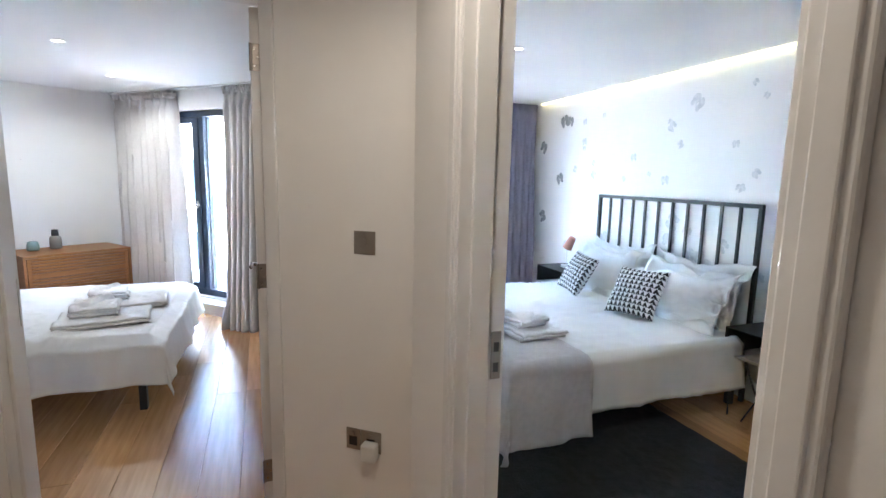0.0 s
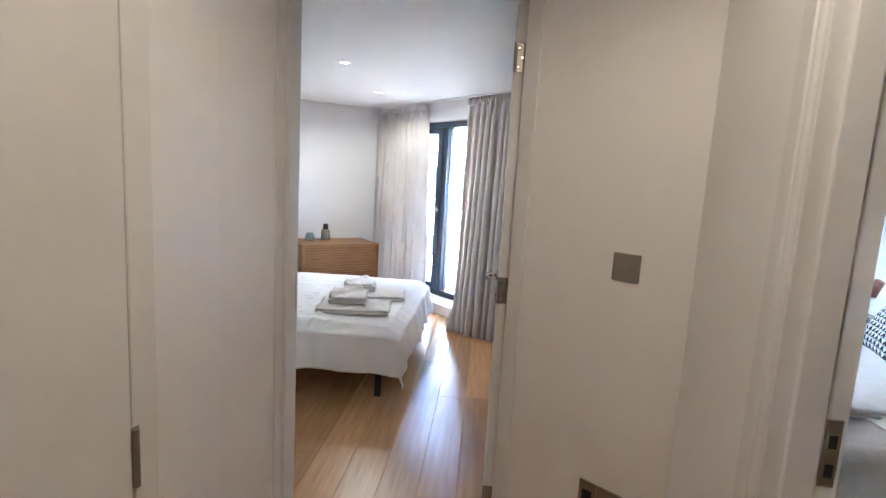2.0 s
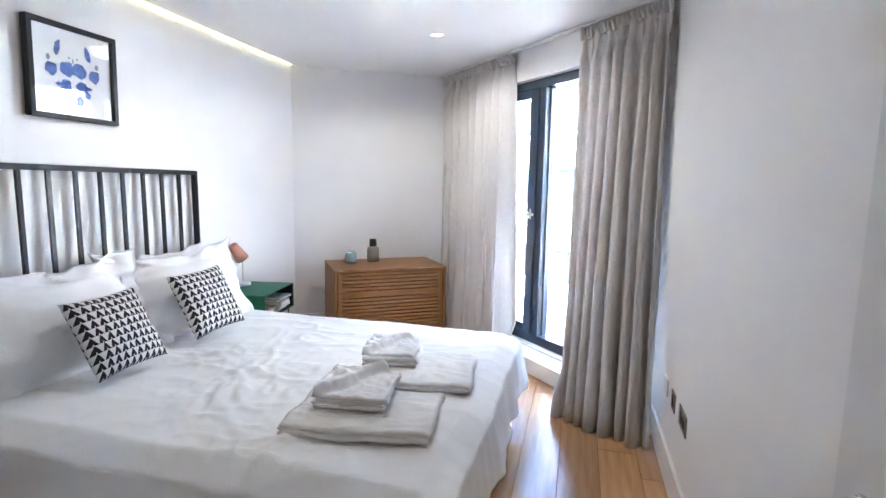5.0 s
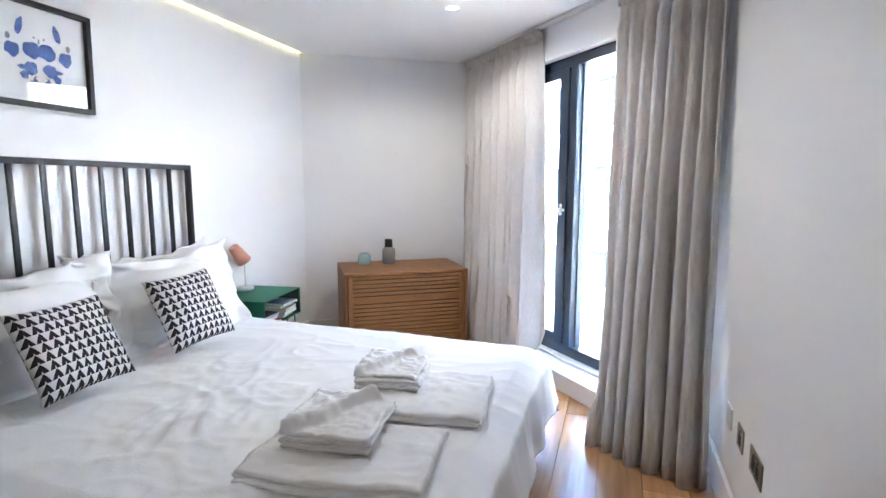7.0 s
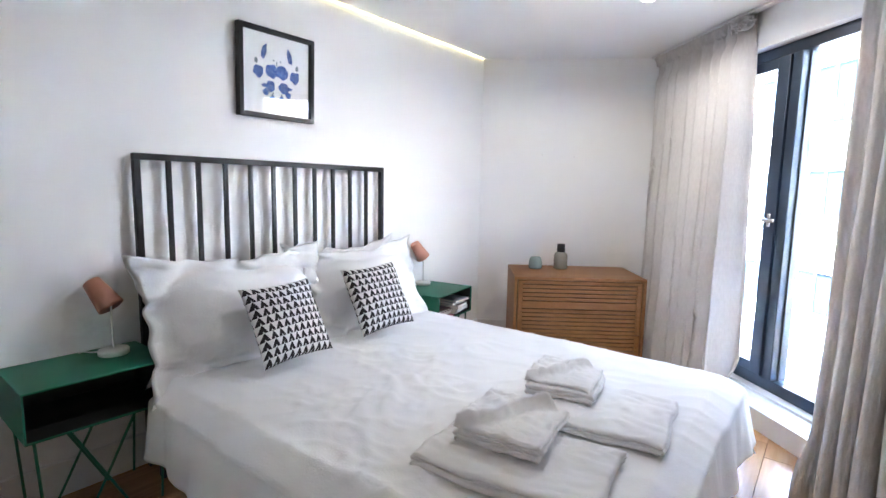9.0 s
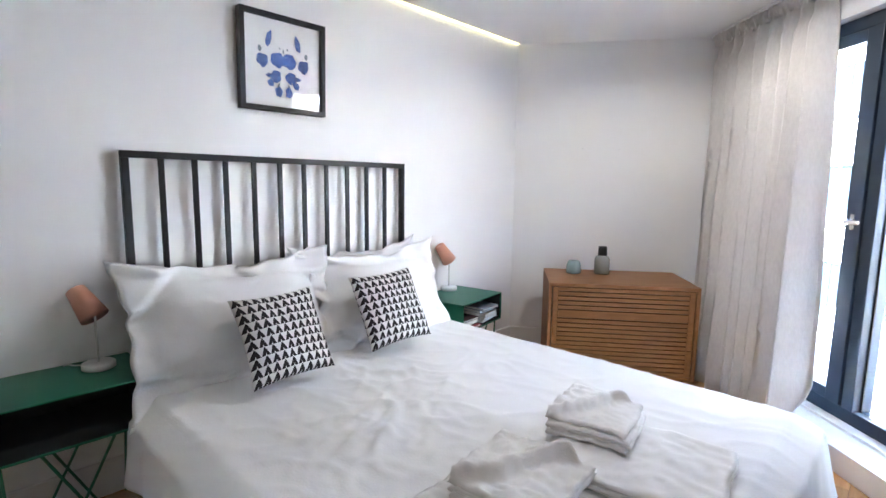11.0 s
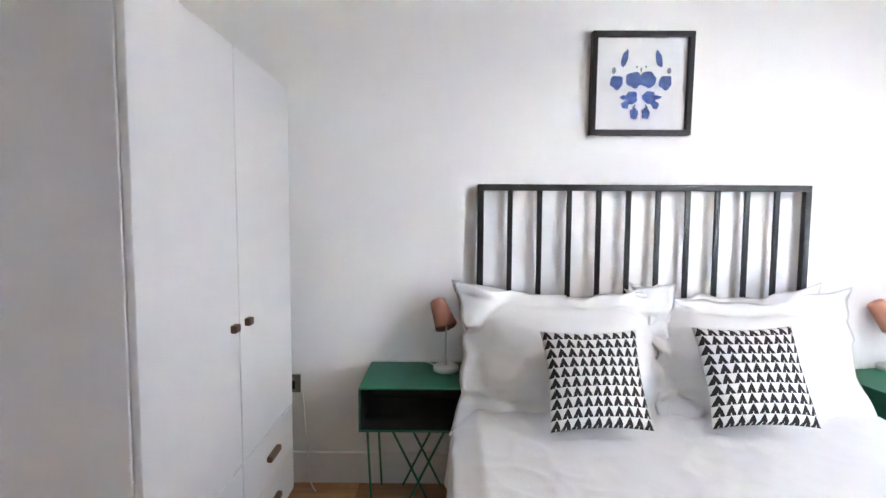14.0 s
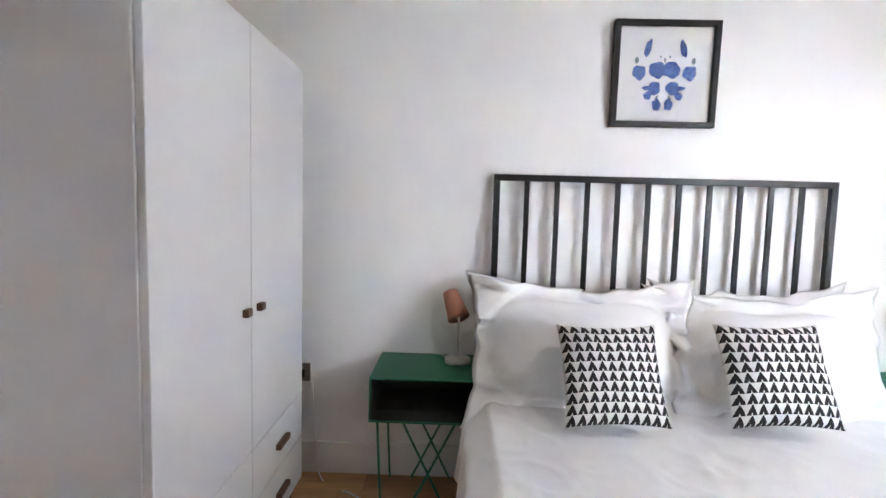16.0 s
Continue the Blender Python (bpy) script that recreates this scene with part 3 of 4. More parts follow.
bed_frame(-2.60, -0.57, 3.666, 5.158, 1.416, 1, "black steel double bed with a barred headboard")
tagged(cloth("duvet", LINEN, None, -2.26, -0.56, 3.645, 5.195, 0.505, 0.175, 4.0, (0, 1, 1, 1), wrinkle=0.013, steps=0.0125, radius=0.10, flare=0.06, creased=((-1.55, 4.08, 0.28, 0.30), (-1.05, 3.70, 0.2, 0.12), (-1.85, 4.42, 0.2, 0.16))), "white cotton duvet, slightly creased, hanging over the bed", "duvet")


def pillow(at, lean, turn, w, h, t, seed, roll=0.0, flange=0.065):
    p = part("pillow", pillow_mesh(w, h, t, flange, seed), LINEN, None, "", True)
    p.matrix_world = pose(*at, 0, 0, turn) @ pose(0, 0, 0, -lean, 0, 0) @ pose(0, 0, 0, 0, roll, 0)
    return tagged(p, "plump white cotton pillow with a flat flange", "pillow", "pillows on the bed")


def cushion(at, lean, turn, w, h, t, seed, roll=0.0):
    p = part("cushion", cushion_mesh(w, h, t, 0.0, seed), PRINT, None, "", True)
    p.matrix_world = pose(*at, 0, 0, turn) @ pose(0, 0, 0, -lean, 0, 0) @ pose(0, 0, 0, 0, roll, 0)
    return tagged(p, "square cushion printed with black and white arrowheads", "cushion", "patterned cushions")


# local x runs along y of the room (turn 90), the cushion's front looks to the foot
pillow((-2.49, 4.05, 0.70), 12, 90, 0.78, 0.50, 0.14, 11)
pillow((-2.49, 4.78, 0.71), 12, 90, 0.80, 0.50, 0.14, 12)
pillow((-2.33, 4.015, 0.72), 22, 90, 0.87, 0.56, 0.24, 13, 1)
pillow((-2.31, 4.76, 0.71), 23, 88, 0.84, 0.54, 0.23, 17, -1)
cushion((-2.065, 4.053, 0.704), 29, 91, 0.355, 0.352, 0.12, 21, -1)
cushion((-2.085, 4.622, 0.714), 28, 87, 0.362, 0.358, 0.12, 22, -2)


# ---- towels ----
def folded_towel(name, at, turn, w, d, h, layers, seed, label, rumple=0.0):
    """A towel folded into layers, each a soft slab with a rounded fold."""
    rng = random.Random(seed)
    t = empty(name, pose(*at, 0, 0, turn))
    for k in range(layers):
        hh = h / layers
        ww, dd = w * rng.uniform(0.95, 1.0), d * rng.uniform(0.95, 1.0)
        b = bmesh.new()
        bmesh.ops.create_grid(b, x_segments=34, y_segments=34, size=0.5)
        for v in b.verts:
            x, y = v.co.x, v.co.y
            ex, ey = min(1, (0.5 - abs(x)) * ww / (hh * 0.5)), min(1, (0.5 - abs(y)) * dd / (hh * 0.5))
            edge = math.sqrt(max(0.0, 1 - (1 - min(ex, ey)) ** 2))
            bump = 0.006 * noise.noise(Vector((x * 5 + seed, y * 5, k))) * (k + 1) / layers
            bump += 0.0035 * noise.noise(Vector((x * 14 + 5 * y, y * 9, seed + k)))
            bump += 0.005 * (1 - abs(noise.noise(Vector((x * 4 + y * 3, y * 7 - x * 2, seed + k))))) ** 6
            if k == layers - 1 and rumple:
                across = x * 0.75 - y * 0.65 + 0.05 * math.sin(5 * y) + 0.04
                flap = 1 / (1 + math.exp(min(40.0, across / 0.016)))
                bump += rumple * edge * flap * (0.55 + 0.75 * math.exp(-(across / 0.13) ** 2) + 0.5 * noise.noise(Vector((x * 6, y * 6, seed))))
                x, y = x + 0.05 * y * rumple * 40 * 0.5, y - 0.07 * x * rumple * 40 * 0.5
            sag = 0.045 * noise.noise(Vector((x * 3, y * 3, seed + 5)))
            v.co = Vector((x * ww + sag * dd, y * dd - sag * ww, hh * (0.35 + 0.62 * edge) + bump))
        shell(b, hh * 0.8)
        low = min(v.co.z for v in b.verts)
        bmesh.ops.translate(b, verts=b.verts[:], vec=(rng.uniform(-0.010, 0.010), rng.uniform(-0.010, 0.010), k * hh * 0.93 - (low if k == 0 else 0) * 0.5))
        part("fold", b, TOWEL, t, smooth=True)
    return tagged(t, label, "towel", "folded towels")


folded_towel("bath_towel", (-0.88, 4.00, 0.515), 8, 0.54, 0.36, 0.036, 3, 1, "large folded white terry bath towel on the duvet")
folded_towel("bath_towel", (-0.815, 4.46, 0.515), 8, 0.46, 0.40, 0.036, 3, 2, "large folded white terry bath towel on the duvet")
folded_towel("hand_towel", (-0.945, 4.075, 0.552), 10, 0.27, 0.28, 0.058, 4, 3, "folded white hand towel on a bath towel", 0.030)
folded_towel("hand_towel", (-0.975, 4.515, 0.552), 12, 0.25, 0.26, 0.054, 4, 4, "folded white hand towel on a bath towel", 0.028)


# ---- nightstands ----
# Matt black for added panels that darken the nightstands' open boxes.
INSIDE = material("matt_black_inner_panel", (0.008, 0.010, 0.009), 0.8, scale=14)


def nightstand(at, label, mat=None, floor_mat=None, turn=0):
    """An open steel box on crossed rod legs; its front looks along +x."""
    mat = mat or GREEN
    n = empty("nightstand", pose(*at, 0, 0, turn))
    w, d, z0, z1, t = 0.478, 0.362, 0.405, 0.586, 0.006
    part("top_panel", box((0, 0, z1 - t), (d, w, z1), 0.0015), mat, n)
    part("bottom_panel", box((0, 0, z0), (d, w, z0 + t), 0.0015), floor_mat or mat, n, "pale shelf" if floor_mat else "")
    # Thin black panels laid over the inner faces to make the box darker.
    part("inner_back", box((t, t + 0.001, z0 + t), (t + 0.002, w - t - 0.001, z1 - t - 0.001)), INSIDE, n, "added black inner panel")
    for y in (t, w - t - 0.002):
        part("inner_side", box((t + 0.002, y, z0 + t), (d - 0.008, y + 0.002, z1 - t - 0.001)), INSIDE, n, "added black inner panel")
    part("inner_top", box((t + 0.002, t + 0.002, z1 - t - 0.002), (d - 0.008, w - t - 0.002, z1 - t)), INSIDE, n, "added black inner panel")
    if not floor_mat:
        part("inner_floor", box((t + 0.002, t + 0.002, z0 + t), (d - 0.008, w - t - 0.002, z0 + t + 0.002)), INSIDE, n, "added black inner panel")
    part("back_panel", box((0, t, z0 + t), (t, w - t, z1 - t)), mat, n)
    for y in (0, w - t):
        part("side_panel", box((0, y, z0 + t), (d, y + t, z1 - t)), mat, n)
    for x in (0.04, d - 0.03):
        a, b, e, f = 0.03, w - 0.03, 0.20, w - 0.20
        for p, q in (((x, a, z0), (x, a + 0.02, 0.004)), ((x, b, z0), (x, b - 0.02, 0.004)), ((x, a + 0.10, z0), (x, f + 0.05, 0.004)), ((x, b - 0.10, z0), (x, e - 0.05, 0.004))):
            part("leg", tube(p, q, 0.005, sides=10), mat, n)
    return tagged(n, label, "nightstand", "nightstands")


nightstand((-2.645, 3.178, 0), "dark green steel nightstand with an open box on rod legs")
RIGHT_STAND = (-2.551, 5.217, 0)
nightstand(RIGHT_STAND, "dark green steel nightstand filled with books", turn=9)


def lamp(at, tip, label, shade_mat=None):
    l = empty("table_lamp", pose(*at))
    part("base", turned([(0.052, 0.0), (0.056, 0.003), (0.056, 0.020), (0.053, 0.024), (0.012, 0.025), (0.001, 0.026)], 36), PALE, l, "round pale grey base", True)
    part("stem", tube((0, 0, 0.02), (0, 0, 0.245), 0.0042, sides=12), PALE, l)
    sh = turned([(0.050, 0.0), (0.034, 0.128), (0.030, 0.131), (0.001, 0.131), (0.001, 0.128), (0.031, 0.126), (0.047, 0.002), (0.050, 0.0)], 36)
    m = Matrix.Translation((0, 0, 0.200)) @ Vector(tip).to_track_quat("Z", "Y").to_matrix().to_4x4()
    sh.transform(m)
    part("shade", sh, shade_mat or COPPER, l, "tapered copper pink shade", True)
    bulb = turned([(0.001, 0.045), (0.018, 0.05), (0.022, 0.065), (0.014, 0.09), (0.012, 0.11), (0.001, 0.115)], 20)
    bulb.transform(m)
    part("bulb", bulb, PALE, l, "", True)
    return tagged(l, label, "table lamp", "bedside lamps")


lamp((-2.515, 3.528, 0.586), (-0.10, -0.055, 0.13), "small lamp with a copper pink shade on a nightstand")
lamp((-2.56, 5.54, 0.586), (-0.03, -0.085, 0.125), "small lamp with a copper pink shade beside books")

PAPER = material("book_pages", (0.70, 0.67, 0.60), 0.9, scale=90, amount=0.8, stretch=(1, 1, 12))
BOOKS = [material("book_cover", c, 0.5) for c in ((0.05, 0.02, 0.02), (0.62, 0.62, 0.60), (0.25, 0.27, 0.30), (0.55, 0.50, 0.42), (0.30, 0.05, 0.05), (0.72, 0.72, 0.72))]


def book(at, w, d, h, turn, cover):
    b = empty("book", pose(*at, 0, 0, turn))
    part("cover", box((-d / 2, -w / 2, 0), (d / 2, w / 2, 0.0025), 0.0006), cover, b)
    part("cover", box((-d / 2, -w / 2, h - 0.0025), (d / 2, w / 2, h), 0.0006), cover, b)
    part("spine", box((-d / 2, -w / 2, 0.0025), (-d / 2 + 0.003, w / 2, h - 0.0025)), cover, b)
    part("page_block", box((-d / 2 + 0.003, -w / 2 + 0.003, 0.0025), (d / 2 - 0.004, w / 2 - 0.003, h - 0.0025)), PAPER, b, "pale page block")
    return tagged(b, "closed book lying in the green nightstand", "book", "books in the nightstand")


rng = random.Random(5)
for y, hs in ((0.125, (0.014, 0.020, 0.016, 0.012)), (0.345, (0.022, 0.018, 0.024, 0.020, 0.016))):
    z = 0.4135
    for h in hs:
        spot = pose(*RIGHT_STAND, 0, 0, 9) @ Vector((0.242 + rng.uniform(-0.02, 0.015), y + rng.uniform(-0.008, 0.008), z))
        book(spot, rng.uniform(0.15, 0.185), rng.uniform(0.21, 0.235), h, 9 + rng.uniform(-6, 6), rng.choice(BOOKS))
        z += h + 0.0004


# ---- chest of drawers with slatted fronts ----
def chest(m):
    c = empty("chest_of_drawers", m)
    W, D, H, t = 0.936, 0.58, 0.672, 0.022
    part("top", box((0, 0, H - t), (W, D, H), 0.002), DRESSER, c)
    part("side", box((0, 0.0, 0.06), (t, D, H - t), 0.002), DRESSER, c)
    part("side", box((W - t, 0.0, 0.06), (W, D, H - t), 0.002), DRESSER, c)
    part("bottom", box((t, 0.002, 0.06), (W - t, D, 0.06 + t), 0.002), DRESSER, c)
    part("back", box((t, D - 0.01, 0.06 + t), (W - t, D - 0.002, H - t)), DRESSER, c)
    part("plinth", box((0.05, 0.05, 0.0), (W - 0.05, D - 0.05, 0.06)), BLACK, c)
    # two drawers; grooves are cut between end stiles, and the upper drawer has a plain plank across its middle
    gap, st, slot, stile = 0.005, t + 0.006, 0.007, 0.034
    split = 0.06 + t + gap + 0.172
    for z0, z1, low, high in ((0.06 + t + gap, split, 6, 0), (split + gap, H - t - gap, 6, 5)):
        # Body behind the slats is black: the grooves' shade is put into its colour.
        d = part("drawer", box((st, 0.026, z0), (W - st, D - 0.03, z1)), BLACK, c, "slatted oak drawer, its grooves backed in black")
        for x in (st, W - st - stile):
            part("stile", box((x, 0.004, z0), (x + stile, 0.0255, z1), 0.002, seg=1), DRESSER, d)
        xa, xb = st + stile + 0.0005, W - st - stile - 0.0005
        plank = 0.058 if high else 0.0
        pitch = (z1 - z0 - plank + slot) / (low + high)
        z = z0
        for i in range(low):
            part("slat", box((xa, 0.004, z), (xb, 0.0255, z + pitch - slot), 0.0015, seg=1), DRESSER, d)
            z += pitch
        if high:
            part("plank", box((xa, 0.004, z), (xb, 0.0255, z + plank - slot), 0.002, seg=1), DRESSER, d, "plain middle plank")
            z += plank
            for i in range(high):
                part("slat", box((xa, 0.004, z), (xb, 0.0255, z + pitch - slot), 0.0015, seg=1), DRESSER, d)
                z += pitch
    return tagged(c, "oak chest of drawers with horizontally slatted fronts", "chest of drawers")


CH = along((-1.992, 5.885), (-1.992 + 0.812, 5.885 + 0.584))
chest(CH)
JAR = material("blue_grey_glass", (0.25, 0.34, 0.335), 0.2, scale=10)
BOTTLE = material("grey_green_glass", (0.29, 0.28, 0.235), 0.25, scale=10)
CAP = material("black_cap", (0.015, 0.015, 0.016), 0.5)
j = empty("candle_jar", CH @ pose(0.200, 0.40, 0.672) @ Matrix.Scale(1.22, 4))
part("jar", turned([(0.034, 0), (0.042, 0.004), (0.044, 0.020), (0.041, 0.050), (0.034, 0.071), (0.029, 0.076), (0.010, 0.077), (0.008, 0.070), (0.001, 0.070)], 32), JAR, j, "", True)
tagged(j, "rounded blue grey glass candle jar on the chest", "jar")
j = empty("bottle", CH @ pose(0.400, 0.42, 0.672) @ Matrix.Scale(1.15, 4))
part("body", turned([(0.040, 0), (0.046, 0.004), (0.046, 0.090), (0.040, 0.108), (0.026, 0.116), (0.022, 0.118)], 32), BOTTLE, j, "grey green bottle body", True)
part("cap", turned([(0.026, 0.117), (0.028, 0.119), (0.026, 0.168), (0.024, 0.172), (0.001, 0.173)], 28), CAP, j, "black cap", True)
tagged(j, "squat grey green bottle with a black cap", "bottle")


# ---- picture over the bed ----
INK = material("blue_ink", (0.018, 0.055, 0.30), 0.7, second=(0.13, 0.26, 0.66), scale=55, amount=1.0)
GREY_INK = material("grey_ink", (0.20, 0.25, 0.28), 0.7, scale=60)
CARD = material("white_art_paper", (0.86, 0.86, 0.86), 0.7)
pic = empty("framed_picture", pose(WALLX + 0.009, 4.388, 1.862, 1.5, 0, 90))


def blot(cx, cz, rx, rz, seed, tilt=0.0, n=26, layer=0):
    """A flat uneven blot of ink, just in front of the paper."""
    b = bmesh.new()
    vs = []
    for i in range(n):
        a = 2 * math.pi * i / n
        r = 1 + 0.22 * noise.noise(Vector((math.cos(a) * 1.6 + seed, math.sin(a) * 1.6, seed))) + 0.07 * math.sin(5 * a + seed)
        x, z = rx * r * math.cos(a), rz * r * math.sin(a)
        vs.append((x * math.cos(tilt) - z * math.sin(tilt), x * math.sin(tilt) + z * math.cos(tilt)))
    b.faces.new([b.verts.new((cx + x, -0.0175 - 0.0003 * layer, cz + z)) for x, z in vs])
    return b


for x0, x1, z0, z1 in ((-0.224, 0.224, 0.201, 0.224), (-0.224, 0.224, -0.224, -0.201), (-0.224, -0.201, -0.201, 0.201), (0.201, 0.224, -0.201, 0.201)):
    part("frame_bar", box((x0, -0.040, z0), (x1, 0, z1), 0.0015), BLACK, pic, "black wooden frame bar")
part("paper", box((-0.201, -0.017, -0.201), (0.201, -0.010, 0.201)), CARD, pic, "white art paper")


def ink(bm, mat, label):
    bm.normal_update()
    for f in bm.faces:
        if f.normal.y > 0:
            f.normal_flip()
    part("ink_blot", bm, mat, pic, label)


for s in (-1, 1):
    k = 0 if s < 0 else 0.4
    for cx, cz, rx, rz, seed, tilt in ((0.075, 0.110, 0.014, 0.036, 1, 0.25), (0.030, 0.020, 0.040, 0.034, 2, 0), (0.108, 0.008, 0.030, 0.030, 3, 0), (0.038, -0.058, 0.028, 0.027, 4, 0),
                                       (0.072, -0.058, 0.020, 0.009, 5, 0), (0.066, -0.090, 0.017, 0.017, 6, 0), (0.026, -0.128, 0.020, 0.024, 7, 0)):
        ink(blot(s * cx, cz, rx, rz, seed + k, s * tilt, layer=seed + (8 if s > 0 else 0)), INK, "blue ink blot")
    for cx, cz, rx, rz, seed, tilt in ((0.122, 0.058, 0.009, 0.014, 8, 0), (0.020, 0.074, 0.004, 0.005, 9, 0), (0.028, -0.098, 0.004, 0.012, 10, 0.6)):
        ink(blot(s * cx, cz, rx, rz, seed + k, s * tilt, layer=seed + (5 if s > 0 else 0)), GREY_INK, "small grey ink mark")
ink(blot(0.0, 0.062, 0.004, 0.011, 12), GREY_INK, "small grey ink mark")
g = part("glazing", box((-0.201, -0.026, -0.201), (0.201, -0.024, 0.201)), thin_glazing("picture_glazing"), pic, "clear glazing")
g.visible_shadow = False
tagged(pic, "black framed symmetrical blue ink blot picture", "picture")


# ---- wardrobe ----
WOOD = material("dark_walnut", (0.12, 0.06, 0.03), 0.5, second=(0.08, 0.04, 0.02), scale=30, amount=0.8)
MATT_WHITE = material("matt_white_foil", (0.68, 0.675, 0.68), 0.55, scale=2, bump=0.04, bump_scale=60)
w = empty("wardrobe", pose(-2.425, 2.335, 0))
WW, WD, WH = 1.045, 0.535, 1.80
body = box((0, 0, 0.09), (WW, WD - 0.022, WH), 0.003)
part("body", body, MATT_WHITE, w)
half = WW / 2
for k in range(2):
    x0, x1 = k * half + 0.003, (k + 1) * half - 0.002
    dr = part("door", box((x0, WD - 0.020, 0.470), (x1, WD, WH - 0.003), 0.0025), MATT_WHITE, w, "plain white door")
    hx = x1 - 0.05 if k == 0 else x0 + 0.05
    part("pull", box((hx - 0.018, WD, 0.915), (hx + 0.018, WD + 0.020, 0.940), 0.004), WOOD, dr, "dark wooden pull")
    for z0, z1 in ((0.095, 0.278), (0.282, 0.466)):
        d2 = part("drawer", box((x0, WD - 0.020, z0), (x1, WD, z1), 0.0025), MATT_WHITE, w, "plain white drawer front")
        part("pull", box(((x0 + x1) / 2 - 0.055, WD, (z0 + z1) / 2 - 0.010), ((x0 + x1) / 2 + 0.055, WD + 0.020, (z0 + z1) / 2 + 0.012), 0.004), WOOD, d2, "dark wooden pull")
for x in (0.04, WW - 0.04):
    for y in (0.05, WD - 0.05):
        part("leg", tube((x, y, 0.0), (x, y, 0.092), 0.016, 0.022), WOOD, w, "dark wooden leg")
tagged(w, "white two-door wardrobe with drawers and dark pulls", "wardrobe")


# ---- switches and sockets ----
WHITE = material("white_plastic", (0.78, 0.78, 0.77), 0.35)


def plate(name, m, label, width=0.086, kind="socket"):
    """A metal plate on a wall; m: x along the wall, y out of it."""
    p = empty(name, m)
    part("plate", box((-width / 2, 0, -0.043), (width / 2, 0.005, 0.043), 0.0015), PLATE, p)
    if kind == "switch":
        part("rocker", box((-0.010, 0.005, -0.015), (0.010, 0.0075, 0.015), 0.001), PLATE, p)
    else:
        for x in ((-0.024, 0.024) if width > 0.1 else (0.0,)):
            part("insert", box((x - 0.017, 0.005, -0.026), (x + 0.017, 0.0062, 0.012), 0.0005), BLACK, p, "black socket insert")
            part("rocker", box((x - 0.007, 0.005, 0.016), (x + 0.007, 0.011, 0.032), 0.002), PLATE, p)
    return tagged(p, label, kind)


SWM = along((0.66, 1.88), (0.115, 2.31))


def on_switch_wall(x, z):
    d = Vector((0.115 - 0.66, 2.31 - 1.88))
    s = (x - 0.66) / d.x * d.length
    return SWM @ pose(s, 0, z)


plate("light_switch", on_switch_wall(0.467, 1.253), "brushed nickel light switch on the hall wall", kind="switch")
plate("socket", on_switch_wall(0.428, 0.480), "brushed nickel aerial socket on the hall wall", 0.060)
plate("socket", on_switch_wall(0.487, 0.480), "brushed nickel socket with a white plug-in", 0.086)
plug = empty("plug_in_adapter", on_switch_wall(0.492, 0.462) @ pose(0, 0.0062, 0))
part("body", box((-0.030, 0, -0.045), (0.030, 0.045, 0.025), 0.008, seg=3), WHITE, plug)
tagged(plug, "small white plug-in adapter in the socket", "adapter")
EM = along(*EAST)
plate("socket", EM @ pose(4.546 - 2.30, 0, 0.408), "brushed nickel double socket low on the wall", 0.146)
plate("aerial_socket", EM @ pose(4.760 - 2.30, 0, 0.400), "brushed nickel aerial socket low on the wall", 0.086)
blank = empty("blank_plate", EM @ pose(4.945 - 2.30, 0, 0.400))
part("plate", box((-0.043, 0, -0.043), (0.043, 0.008, 0.043), 0.003), WHITE, blank)
tagged(blank, "white blanking plate low on the wall", "wall plate")
WSM = along(A, (WALLX, 2.12))
plate("socket", WSM @ pose(A[1] - 2.80, 0, 0.48), "brushed nickel socket beside the wardrobe", 0.086)


NORTHWEST = along(B, A)
for x, z in ((0.905, 1.58), (0.641, 1.57)):
    tagged(part("nail", tube((x, -0.002, z), (x, 0.006, z + 0.001), 0.0035, sides=10), STEEL), "small bare nail in the white painted wall", "nail", "nails in the wall").matrix_world = NORTHWEST


def cable(name, pts, r, mat, label):
    cu = bpy.data.curves.new(name, "CURVE")
    cu.dimensions, cu.bevel_depth, cu.bevel_resolution = "3D", r, 3
    sp = cu.splines.new("BEZIER")
    sp.bezier_points.add(len(pts) - 1)
    for bp, p in zip(sp.bezier_points, pts):
        bp.co, bp.handle_left_type, bp.handle_right_type = p, "AUTO", "AUTO"
    cu.materials.append(mat)
    return tagged(new(name, cu), label, "cable")


cable("lamp_cable", [(-2.61, 2.86, 0.44), (-2.60, 2.88, 0.20), (-2.56, 2.92, 0.006), (-2.45, 3.08, 0.004), (-2.36, 3.22, 0.004), (-2.33, 3.30, 0.004), (-2.38, 3.34, 0.004), (-2.42, 3.28, 0.006), (-2.36, 3.20, 0.008)], 0.003, WHITE, "thin white lamp cable coiled on the floor")
cable("lamp_cable", [(-2.565, 3.51, 0.592), (-2.59, 3.47, 0.590), (-2.62, 3.44, 0.590), (-2.643, 3.43, 0.54)], 0.0025, WHITE, "thin white cable behind the lamp on the nightstand")

# ---- second bedroom ----
bed_frame(3.20, 1.42, 2.58, 4.27, 1.36, -1, "black steel double bed with a barred headboard")
tagged(cloth("duvet", LINEN, None, 1.40, 2.98, 2.50, 4.32, 0.515, 0.17, 9.0, (1, 0, 1, 1), wrinkle=0.009, steps=0.026, flare=0.03), "white cotton duvet spread over the second bed", "duvet")
tagged(cloth("bed_throw", THROW, None, 1.345, 1.80, 2.45, 4.37, 0.532, 0.065, 12.0, (1, 0, 1, 1), wrinkle=0.004, steps=0.026, flare=0.04), "grey wool throw across the foot of the bed", "throw")
